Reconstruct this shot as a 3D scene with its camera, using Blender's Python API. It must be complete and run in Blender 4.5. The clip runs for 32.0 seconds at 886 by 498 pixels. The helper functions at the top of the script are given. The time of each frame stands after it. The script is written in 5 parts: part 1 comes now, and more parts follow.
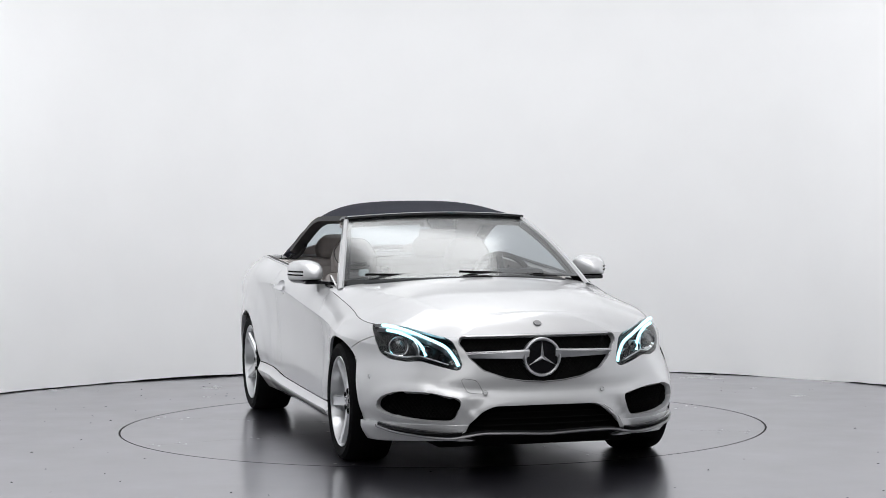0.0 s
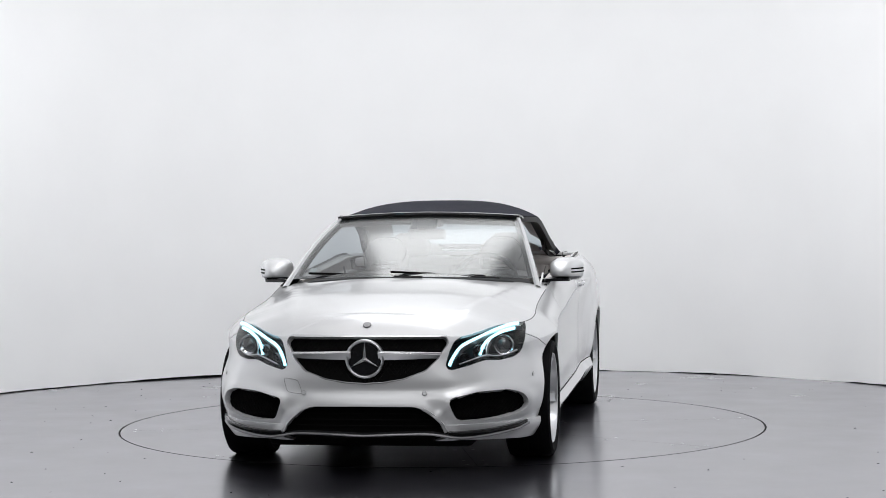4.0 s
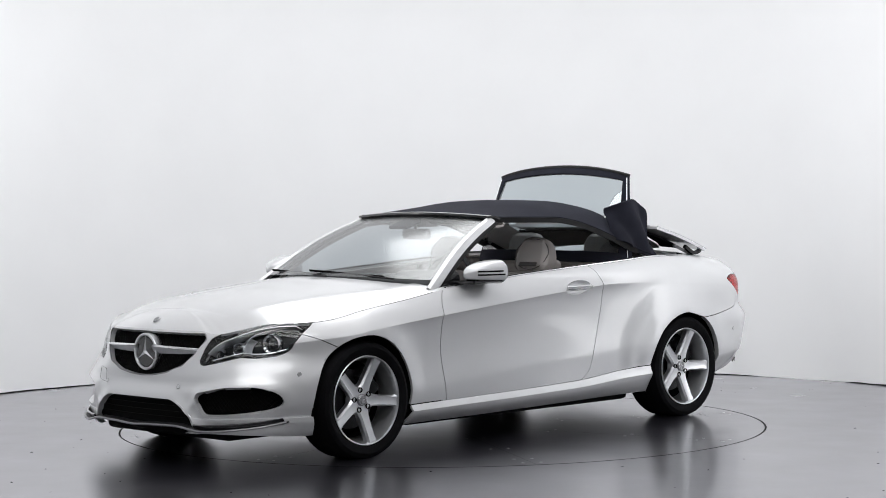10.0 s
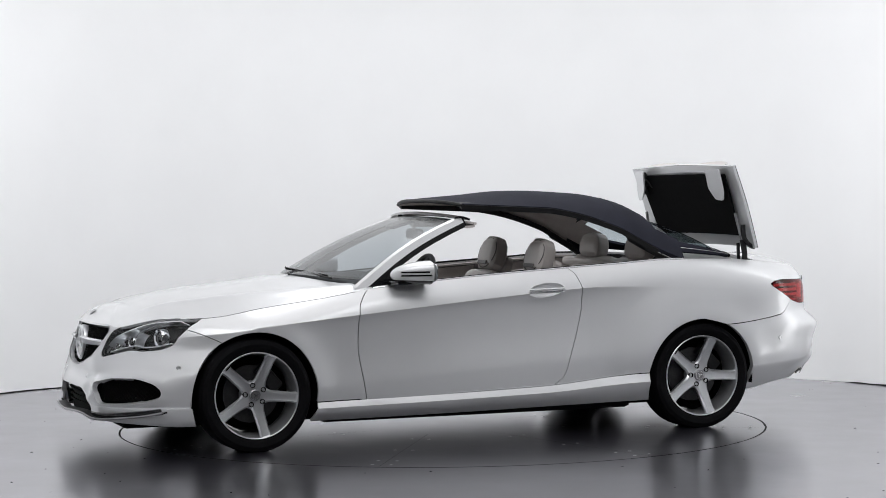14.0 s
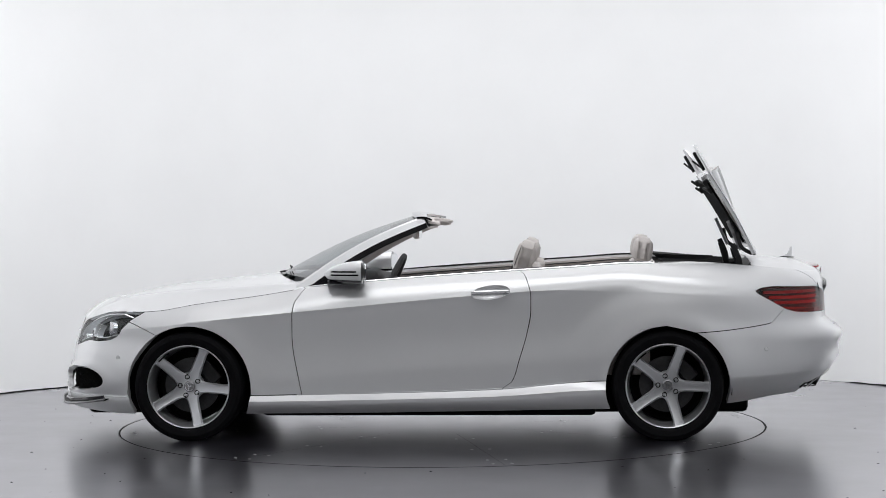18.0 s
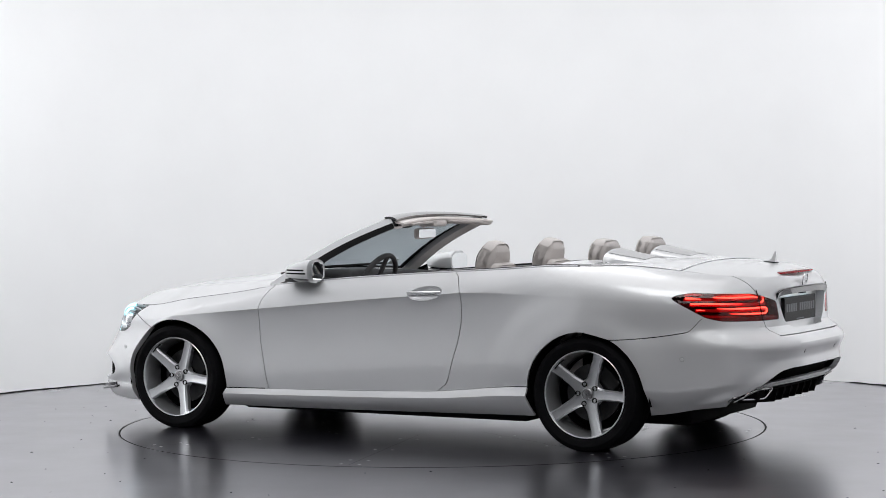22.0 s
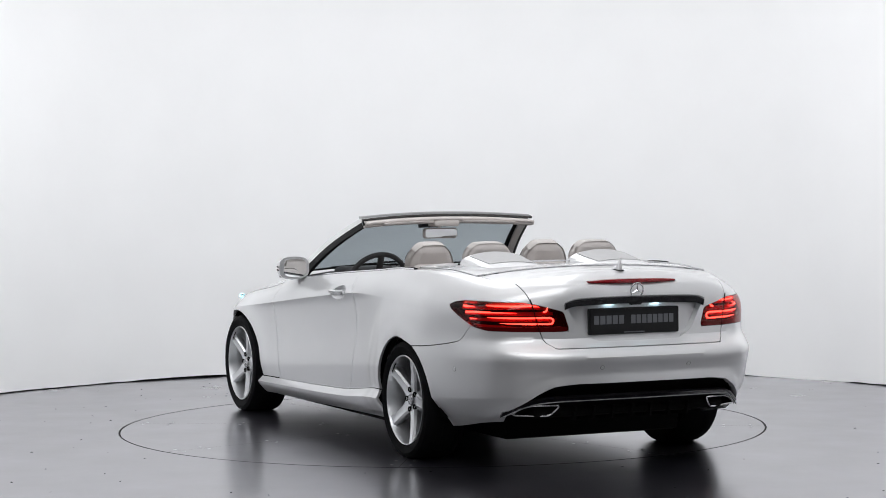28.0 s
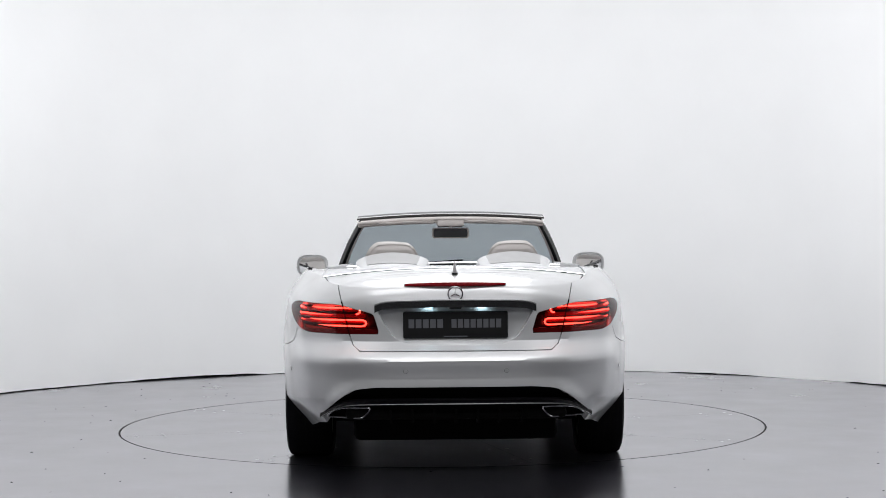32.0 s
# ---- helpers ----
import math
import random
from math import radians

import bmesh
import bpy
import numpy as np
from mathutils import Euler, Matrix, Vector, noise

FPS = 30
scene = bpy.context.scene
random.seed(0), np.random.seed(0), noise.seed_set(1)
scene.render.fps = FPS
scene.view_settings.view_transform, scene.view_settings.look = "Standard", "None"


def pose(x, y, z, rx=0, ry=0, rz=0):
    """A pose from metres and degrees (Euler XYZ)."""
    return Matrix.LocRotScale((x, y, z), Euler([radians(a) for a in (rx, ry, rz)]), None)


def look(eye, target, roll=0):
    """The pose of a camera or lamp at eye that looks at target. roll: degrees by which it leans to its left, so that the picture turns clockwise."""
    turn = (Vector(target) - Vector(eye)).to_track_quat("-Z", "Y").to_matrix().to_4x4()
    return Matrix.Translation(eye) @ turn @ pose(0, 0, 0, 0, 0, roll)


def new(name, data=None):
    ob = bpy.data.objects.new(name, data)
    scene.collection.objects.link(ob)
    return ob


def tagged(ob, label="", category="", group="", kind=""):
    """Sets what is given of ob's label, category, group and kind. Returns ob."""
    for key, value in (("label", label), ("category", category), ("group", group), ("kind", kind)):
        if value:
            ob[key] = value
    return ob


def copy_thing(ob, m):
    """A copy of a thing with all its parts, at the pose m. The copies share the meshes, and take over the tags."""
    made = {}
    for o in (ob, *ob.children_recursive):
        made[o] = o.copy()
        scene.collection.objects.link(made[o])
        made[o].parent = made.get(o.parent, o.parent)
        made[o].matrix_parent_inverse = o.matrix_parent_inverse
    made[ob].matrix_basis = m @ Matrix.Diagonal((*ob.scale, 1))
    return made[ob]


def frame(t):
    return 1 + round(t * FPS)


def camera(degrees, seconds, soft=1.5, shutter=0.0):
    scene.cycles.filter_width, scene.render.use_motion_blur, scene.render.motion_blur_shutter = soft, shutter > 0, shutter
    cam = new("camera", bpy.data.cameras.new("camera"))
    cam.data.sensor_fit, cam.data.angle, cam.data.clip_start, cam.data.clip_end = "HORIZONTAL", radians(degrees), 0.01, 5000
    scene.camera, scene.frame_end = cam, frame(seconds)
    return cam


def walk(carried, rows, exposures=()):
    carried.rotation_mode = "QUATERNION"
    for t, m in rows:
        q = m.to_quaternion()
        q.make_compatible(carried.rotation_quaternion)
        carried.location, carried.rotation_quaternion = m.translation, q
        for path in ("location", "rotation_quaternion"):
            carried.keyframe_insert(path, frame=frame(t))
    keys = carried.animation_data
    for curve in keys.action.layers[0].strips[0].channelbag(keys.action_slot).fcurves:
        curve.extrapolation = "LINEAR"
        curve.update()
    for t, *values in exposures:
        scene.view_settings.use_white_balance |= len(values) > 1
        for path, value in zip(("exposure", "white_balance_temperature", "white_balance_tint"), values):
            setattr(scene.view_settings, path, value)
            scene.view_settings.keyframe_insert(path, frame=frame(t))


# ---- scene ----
# The turntable's axis is the origin; the camera stands still outside the round white studio.
cam = camera(24.27, 32.0, 0.9)
EYE = pose(0.013, -12.555, 1.4255, 88.394, 0, 0) @ pose(0, 0, 0, 0, 0, -0.54)
walk(cam, [(0, EYE), (32, EYE)], [(0, 0.0), (32, 0.0)])

# ---- light ----
world = bpy.data.worlds.new("studio")
scene.world = world
world.use_nodes = True
world.node_tree.nodes["Background"].inputs["Color"].default_value = (0.8, 0.85, 0.9, 1)
world.node_tree.nodes["Background"].inputs["Strength"].default_value = 0.25


def area_lamp(name, m, sx, sy, power, colour=(1, 1, 1)):
    data = bpy.data.lights.new(name, "AREA")
    data.shape, data.size, data.size_y, data.energy, data.color = "RECTANGLE", sx, sy, power, colour
    ob = new(name, data)
    ob.matrix_world = m
    return ob


area_lamp("softbox_light", pose(0, -0.9, 8.3), 7.0, 5.0, 132, (1.0, 0.985, 0.99))
area_lamp("screen_softbox_light", pose(0, -6.4, 8.3), 8.0, 4.0, 385, (0.985, 0.99, 1.0))
area_lamp("front_softbox_light", look((0, -11.5, 6.0), (0, 0, 0.8)), 9.0, 2.2, 130, (0.985, 0.99, 1.0))
# two added fill strips, kept out of view, brighten the backdrop
for side in (1, -1):
    area_lamp("added_backdrop_fill", look((3.32 * side, 0.35, 2.0), (2.2 * side, 3.8, 0.9)), 0.8, 3.8, 28, (0.985, 0.99, 1.0))
# the hanging softbox behind the turntable, which the windscreen mirrors
area_lamp("hanging_softbox_light", look((0, 1.35, 4.6), (0, -0.3, 0.9)), 2.3, 3.2, 66, (0.97, 0.99, 1.0))


# ---- materials ----
def material(name, colour, rough=0.5, metal=0.0, **more):
    m = bpy.data.materials.new(name)
    m.use_nodes = True
    b = m.node_tree.nodes["Principled BSDF"]
    b.inputs["Base Color"].default_value = (*colour, 1)
    b.inputs["Roughness"].default_value = rough
    b.inputs["Metallic"].default_value = metal
    for key, value in more.items():
        b.inputs[key.replace("_", " ")].default_value = value
    return m


def vary(m, scale, amount, bump=0.0, detail=4, second=0.0, rough=0.0):
    """Colour variation at two scales, with relief and an uneven gloss."""
    nt = m.node_tree
    b = nt.nodes["Principled BSDF"]
    base = tuple(b.inputs["Base Color"].default_value)
    tex = nt.nodes.new("ShaderNodeTexCoord")
    n1 = nt.nodes.new("ShaderNodeTexNoise")
    n1.inputs["Scale"].default_value, n1.inputs["Detail"].default_value = scale, detail
    nt.links.new(tex.outputs["Object"], n1.inputs["Vector"])
    n2 = nt.nodes.new("ShaderNodeTexNoise")
    n2.inputs["Scale"].default_value, n2.inputs["Detail"].default_value = (second or scale * 0.13), 5
    nt.links.new(tex.outputs["Object"], n2.inputs["Vector"])
    add = nt.nodes.new("ShaderNodeMath")
    add.operation = "ADD"
    nt.links.new(n1.outputs["Fac"], add.inputs[0])
    nt.links.new(n2.outputs["Fac"], add.inputs[1])
    ramp = nt.nodes.new("ShaderNodeMapRange")
    ramp.inputs["From Min"].default_value, ramp.inputs["From Max"].default_value = 0.6, 1.4
    ramp.inputs["To Min"].default_value, ramp.inputs["To Max"].default_value = 1 - amount, 1 + amount
    nt.links.new(add.outputs[0], ramp.inputs["Value"])
    mix = nt.nodes.new("ShaderNodeVectorMath")
    mix.operation = "SCALE"
    mix.inputs[0].default_value = base[:3]
    nt.links.new(ramp.outputs[0], mix.inputs["Scale"])
    nt.links.new(mix.outputs[0], b.inputs["Base Color"])
    if rough:
        r = b.inputs["Roughness"].default_value
        rr = nt.nodes.new("ShaderNodeMapRange")
        rr.inputs["From Min"].default_value, rr.inputs["From Max"].default_value = 0.35, 0.65
        rr.inputs["To Min"].default_value, rr.inputs["To Max"].default_value = r - rough, r + rough
        nt.links.new(n2.outputs["Fac"], rr.inputs["Value"])
        nt.links.new(rr.outputs[0], b.inputs["Roughness"])
    if bump:
        bp = nt.nodes.new("ShaderNodeBump")
        bp.inputs["Strength"].default_value, bp.inputs["Distance"].default_value = 0.6, bump
        nt.links.new(n1.outputs["Fac"], bp.inputs["Height"])
        nt.links.new(bp.outputs[0], b.inputs["Normal"])
    return m


def glow(name, colour, strength):
    m = material(name, (0.02, 0.02, 0.02), 0.3)
    b = m.node_tree.nodes["Principled BSDF"]
    b.inputs["Emission Color"].default_value = (*colour, 1)
    b.inputs["Emission Strength"].default_value = strength
    return m


PAINT = vary(material("pearl_white_paint", (0.745, 0.75, 0.765), 0.38, 0.38, Coat_Weight=1.0, Coat_Roughness=0.08), 900, 0.03, 0.0, 2, 3.0)
CLOTH_WALL = vary(material("white_backdrop_cloth", (0.915, 0.92, 0.93), 0.9), 2.2, 0.02, 0.004, 5, 0.5)
DARK_WALL = vary(material("dark_enclosure", (0.10, 0.10, 0.106), 0.85), 3, 0.1)
FLOOR = vary(material("dark_painted_floor", (0.016, 0.0155, 0.019), 0.28, IOR=1.8, Coat_Weight=1.0, Coat_Roughness=0.17, Coat_IOR=2.0, Coat_Tint=(0.94, 0.93, 1.0, 1)), 14, 0.3, 0.0, 6, 1.1, 0.0)
# smears and scuffs that dull the floor's varnish
smear, smear_map, smear_co = (FLOOR.node_tree.nodes.new(k) for k in ("ShaderNodeTexNoise", "ShaderNodeMapRange", "ShaderNodeTexCoord"))
smear.inputs["Scale"].default_value, smear.inputs["Detail"].default_value, smear.inputs["Roughness"].default_value = 2.2, 4, 0.55
smear_map.inputs["From Min"].default_value, smear_map.inputs["From Max"].default_value = 0.15, 0.85
smear_map.inputs["To Min"].default_value, smear_map.inputs["To Max"].default_value = 0.14, 0.24
FLOOR.node_tree.links.new(smear_co.outputs["Object"], smear.inputs["Vector"])
FLOOR.node_tree.links.new(smear.outputs["Fac"], smear_map.inputs["Value"])
FLOOR.node_tree.links.new(smear_map.outputs[0], FLOOR.node_tree.nodes["Principled BSDF"].inputs["Coat Roughness"])
DARK_GAP = material("dark_gap", (0.006, 0.006, 0.006), 0.8, Specular_IOR_Level=0.1)
BLACK = vary(material("black_plastic", (0.011, 0.011, 0.012), 0.5, Specular_IOR_Level=0.3), 300, 0.2, 0.0003)
GLOSS_BLACK = material("gloss_black", (0.012, 0.012, 0.014), 0.12, Coat_Weight=1.0)
RUBBER = vary(material("tyre_rubber", (0.006, 0.006, 0.007), 0.7, Specular_IOR_Level=0.06), 120, 0.25, 0.0004)
ALLOY = vary(material("silver_alloy", (0.70, 0.71, 0.73), 0.32, 0.85, Coat_Weight=0.4), 200, 0.05)
CHROME = material("chrome", (0.80, 0.80, 0.82), 0.14, 1.0)
STEEL = vary(material("brushed_steel", (0.33, 0.33, 0.34), 0.4, 1.0), 90, 0.15)
FABRIC = vary(material("dark_roof_fabric", (0.021, 0.022, 0.033), 0.9, Specular_IOR_Level=0.2), 600, 0.25, 0.0006, 3, 7)
LEATHER = vary(material("beige_leather", (0.55, 0.515, 0.50), 0.5), 140, 0.08, 0.0005, 6, 6)
LEATHER_DARK = vary(material("grey_leather", (0.10, 0.092, 0.092), 0.5), 140, 0.1, 0.0005)
LINER = vary(material("roof_lining", (0.64, 0.60, 0.585), 0.85), 200, 0.06)
DASH = vary(material("dash_black", (0.03, 0.03, 0.032), 0.6), 200, 0.2, 0.0003)
WOOD = vary(material("dark_wood", (0.05, 0.025, 0.015), 0.2, Coat_Weight=0.8), 60, 0.4)
MIRROR = material("mirror_glass", (0.85, 0.87, 0.88), 0.02, 1.0)


def glass(name, tint, rough=0.0, alpha=0.12, ior=1.5):
    """A thin pane: clear, tinted, with a real gloss."""
    m = bpy.data.materials.new(name)
    m.use_nodes = True
    nt = m.node_tree
    nt.nodes.remove(nt.nodes["Principled BSDF"])
    out = nt.nodes["Material Output"]
    tr, gl, mix, fr, power, gain = (nt.nodes.new(k) for k in ("ShaderNodeBsdfTransparent", "ShaderNodeBsdfGlossy", "ShaderNodeMixShader", "ShaderNodeLayerWeight", "ShaderNodeMath", "ShaderNodeMath"))
    tr.inputs["Color"].default_value = (*tint, 1)
    gl.inputs["Roughness"].default_value = rough
    fr.inputs["Blend"].default_value = 0.5
    face_on = ((ior - 1) / (ior + 1)) ** 2 * 2.6
    power.operation, gain.operation = "POWER", "MULTIPLY_ADD"
    power.inputs[1].default_value = 5
    gain.inputs[1].default_value, gain.inputs[2].default_value = 0.92 - face_on, face_on
    nt.links.new(fr.outputs["Facing"], power.inputs[0])
    nt.links.new(power.outputs[0], gain.inputs[0])
    nt.links.new(gain.outputs[0], mix.inputs[0])
    nt.links.new(tr.outputs[0], mix.inputs[1])
    nt.links.new(gl.outputs[0], mix.inputs[2])
    nt.links.new(mix.outputs[0], out.inputs["Surface"])
    return m


WINDOW = glass("window_glass", (0.63, 0.70, 0.73), 0.0, ior=1.75)
SCREEN = glass("windscreen_glass", (0.50, 0.56, 0.59), 0.20, ior=1.9)
LENS = glass("lamp_lens", (0.93, 0.95, 0.96), 0.0, ior=1.33)
RED_LENS = glass("red_lamp_lens", (0.85, 0.16, 0.16), 0.0, ior=1.3)
WHITE_GLOW = glow("daylight_led", (0.38, 0.86, 1.0), 2.8)
RED_GLOW = glow("tail_led", (1.0, 0.20, 0.13), 7.0)
PLATE_GLOW = glow("plate_led", (0.6, 0.88, 1.0), 7.0)


# ---- mesh helpers ----
def curve(*pts):
    """A smooth interpolation through (x, value) pairs that never overshoots."""
    xs, ys = [p[0] for p in pts], [p[1] for p in pts]
    if xs[0] > xs[-1]:
        xs, ys = xs[::-1], ys[::-1]
    n = len(xs)
    d = [(ys[i + 1] - ys[i]) / (xs[i + 1] - xs[i]) for i in range(n - 1)]
    g = [d[0]] + [0 if d[i - 1] * d[i] <= 0 else 2 * d[i - 1] * d[i] / (d[i - 1] + d[i]) for i in range(1, n - 1)] + [d[-1]]

    def at(x):
        if x <= xs[0]:
            return ys[0]
        if x >= xs[-1]:
            return ys[-1]
        i = max(j for j in range(n - 1) if xs[j] <= x)
        h = xs[i + 1] - xs[i]
        t = (x - xs[i]) / h
        return ((1 + 2 * t) * (1 - t) ** 2 * ys[i] + t * (1 - t) ** 2 * h * g[i]
                + t * t * (3 - 2 * t) * ys[i + 1] + t * t * (t - 1) * h * g[i + 1])
    return at


class Sheet:
    """A loose mesh: points and faces, which can be clipped, mirrored, joined and thickened."""

    def __init__(self, v=(), f=()):
        self.v, self.f = [Vector(p) for p in v], [tuple(q) for q in f]

    def copy(self):
        return Sheet(self.v, self.f)

    def add(self, other):
        n = len(self.v)
        self.v += [p.copy() for p in other.v]
        self.f += [tuple(i + n for i in q) for q in other.f]
        return self

    def mirror(self):
        return Sheet([(p.x, -p.y, p.z) for p in self.v], [q[::-1] for q in self.f])

    def both(self):
        return self.copy().add(self.mirror()).weld()

    def flip(self):
        return Sheet(self.v, [q[::-1] for q in self.f])

    def moved(self, m):
        return Sheet([m @ p for p in self.v], self.f)

    def weld(self, tol=4):
        seen, where, pts = {}, [], []
        for p in self.v:
            key = (round(p.x, tol), round(p.y, tol), round(p.z, tol))
            if key not in seen:
                seen[key] = len(pts)
                pts.append(p)
            where.append(seen[key])
        faces = []
        for q in self.f:
            r = [where[i] for i in q]
            r = [a for k, a in enumerate(r) if a != r[k - 1]]
            if len(r) > 2:
                faces.append(tuple(r))
        return Sheet(pts, faces)

    def clip(self, field):
        """The part where field(point) > 0, cut exactly along its zero line."""
        val = [field(p) for p in self.v]
        pts, where, cut, faces = [], {}, {}, []

        def keep(i):
            if i not in where:
                where[i] = len(pts)
                pts.append(self.v[i])
            return where[i]
        for q in self.f:
            if all(val[i] <= 0 for i in q):
                continue
            if all(val[i] > 0 for i in q):
                faces.append(tuple(keep(i) for i in q))
                continue
            r = []
            for k, b in enumerate(q):
                a = q[k - 1]
                if (val[a] > 0) != (val[b] > 0):
                    e = (min(a, b), max(a, b))
                    if e not in cut:
                        t = val[e[0]] / (val[e[0]] - val[e[1]])
                        cut[e] = len(pts)
                        pts.append(self.v[e[0]].lerp(self.v[e[1]], t))
                    r.append(cut[e])
                if val[b] > 0:
                    r.append(keep(b))
            if len(r) > 2:
                faces.append(tuple(r))
        return Sheet(pts, faces)

    def normals(self):
        n = [Vector() for _ in self.v]
        for q in self.f:
            a, b, c = self.v[q[0]], self.v[q[1]], self.v[q[2]]
            w = (b - a).cross(c - a)
            if len(q) > 3:
                w = w + (c - a).cross(self.v[q[3]] - a)
            for i in q:
                n[i] += w
        return [w.normalized() if w.length > 1e-12 else Vector((0, 0, 1)) for w in n]

    def offset(self, d):
        return Sheet([p + w * d for p, w in zip(self.v, self.normals())], self.f)

    def rim(self):
        """The directed edges on the outline."""
        seen = {}
        for q in self.f:
            for k, b in enumerate(q):
                seen[(q[k - 1], b)] = 1
        return [e for e in seen if (e[1], e[0]) not in seen]

    def flange(self, depth):
        """A turned-in edge all round, for panel gaps that have depth."""
        n = self.normals()
        out = self.copy()
        for a, b in self.rim():
            k = len(out.v)
            out.v += [self.v[a], self.v[b], self.v[b] - n[b] * depth, self.v[a] - n[a] * depth]
            out.f.append((k + 1, k, k + 3, k + 2))
        return out

    def thick(self, depth):
        """A plate: front, back and edges."""
        back = self.offset(-depth).flip()
        return self.flange(depth).add(back)

    def mesh(self, name, smooth=True):
        me = bpy.data.meshes.new(name)
        me.from_pydata(self.v, [], self.f)
        if smooth:
            me.polygons.foreach_set("use_smooth", [True] * len(me.polygons))
        me.update()
        return me


def grid(fn, us, vs):
    """A sheet from fn(u, v); faces look along du x dv."""
    pts = [fn(u, v) for u in us for v in vs]
    m = len(vs)
    return Sheet(pts, [(i * m + j, (i + 1) * m + j, (i + 1) * m + j + 1, i * m + j + 1) for i in range(len(us) - 1) for j in range(m - 1)])


def span(a, b, n):
    return [a + (b - a) * i / n for i in range(n + 1)]


def part(name, sheet, mat, parent=None, label="", smooth=True, sharp=35):
    me = sheet.mesh(name, smooth) if isinstance(sheet, Sheet) else sheet
    if smooth and sharp:
        me.set_sharp_from_angle(angle=radians(sharp))
    me.materials.append(mat)
    ob = new(name, me)
    if parent:
        ob.parent = parent
    if label:
        tagged(ob, label)
    return ob


def inside(poly):
    """Signed distance to a polygon in two axes, positive inside."""
    def at(a, b):
        best, odd = 1e9, False
        for k, (x2, y2) in enumerate(poly):
            x1, y1 = poly[k - 1]
            dx, dy = x2 - x1, y2 - y1
            t = max(0, min(1, ((a - x1) * dx + (b - y1) * dy) / (dx * dx + dy * dy)))
            best = min(best, math.hypot(a - x1 - t * dx, b - y1 - t * dy))
            if (y1 > b) != (y2 > b) and a < x1 + (b - y1) / (y2 - y1) * dx:
                odd = not odd
        return best if odd else -best
    return at


def rounded(poly, r, n=4):
    """A polygon with its corners rounded."""
    out = []
    for k, p in enumerate(poly):
        a, b = poly[k - 1], poly[(k + 1) % len(poly)]
        la, lb = math.dist(a, p), math.dist(b, p)
        ra, rb = min(r, la * 0.45), min(r, lb * 0.45)
        s = (p[0] + (a[0] - p[0]) * ra / la, p[1] + (a[1] - p[1]) * ra / la)
        e = (p[0] + (b[0] - p[0]) * rb / lb, p[1] + (b[1] - p[1]) * rb / lb)
        for i in range(n + 1):
            t = i / n
            out.append(tuple((1 - t) ** 2 * s[j] + 2 * t * (1 - t) * p[j] + t * t * e[j] for j in (0, 1)))
    return out


def lathe(profile, n=48, axis="y"):
    """A turned body from (radius, along) pairs."""
    def at(u, v):
        r, h = profile[v]
        c, s = math.cos(u), math.sin(u)
        return (r * c, h, r * s) if axis == "y" else (r * c, r * s, h)
    return grid(at, [2 * math.pi * i / n for i in range(n + 1)], range(len(profile))).weld()


def tube(path, r, n=8, closed=False, r_end=None):
    """A round bar along a list of points."""
    path = [Vector(p) for p in path]
    rings, k = [], len(path)
    for i, p in enumerate(path):
        a = path[(i - 1) % k] if (i or closed) else p
        b = path[(i + 1) % k] if (i < k - 1 or closed) else p
        d = (b - a).normalized()
        side = d.cross(Vector((0, 0, 1)) if abs(d.z) < 0.9 else Vector((1, 0, 0))).normalized()
        up = side.cross(d)
        rr = r if r_end is None else r + (r_end - r) * i / (k - 1)
        rings.append([p + side * rr * math.cos(2 * math.pi * j / n) + up * rr * math.sin(2 * math.pi * j / n) for j in range(n)])
    pts = [q for ring in rings for q in ring]
    faces = []
    for i in range(k if closed else k - 1):
        for j in range(n):
            i2, j2 = (i + 1) % k, (j + 1) % n
            faces.append((i * n + j, i * n + j2, i2 * n + j2, i2 * n + j))
    if not closed:
        faces += [tuple(range(n))[::-1], tuple(range((k - 1) * n, k * n))]
    return Sheet(pts, faces)


def block(x0, x1, y0, y1, z0, z1, bevel=0.01, seg=2, shape=None):
    """A bevelled block, bent by shape(point) where given."""
    bm = bmesh.new()
    bmesh.ops.create_cube(bm, size=1, matrix=Matrix.LocRotScale(((x0 + x1) / 2, (y0 + y1) / 2, (z0 + z1) / 2), None, (x1 - x0, y1 - y0, z1 - z0)))
    if shape:
        bmesh.ops.subdivide_edges(bm, edges=bm.edges[:], cuts=5, use_grid_fill=True)
    sharp = [e for e in bm.edges if len(e.link_faces) == 2 and e.calc_face_angle(0) > 0.5]
    if bevel:
        bmesh.ops.bevel(bm, geom=sharp, offset=bevel, segments=seg, affect="EDGES", profile=0.5)
    bm.verts.index_update()
    s = Sheet([v.co for v in bm.verts], [[v.index for v in f.verts] for f in bm.faces])
    bm.free()
    if shape:
        s = Sheet([shape(p) for p in s.v], s.f)
    return s


def plate_of(poly, d, axis="y"):
    """A flat plate from an outline in two axes: (x, z) for axis y, (y, z) for axis x, (x, y) for axis z; d: from, to."""
    put = {"y": lambda a, b, c: (a, c, b), "x": lambda a, b, c: (c, a, b), "z": lambda a, b, c: (a, b, c)}[axis]
    n = len(poly)
    pts = [put(*p, d[0]) for p in poly] + [put(*p, d[1]) for p in poly]
    return Sheet(pts, [tuple(range(n))[::-1], tuple(range(n, 2 * n))] + [(i, (i + 1) % n, n + (i + 1) % n, n + i) for i in range(n)])


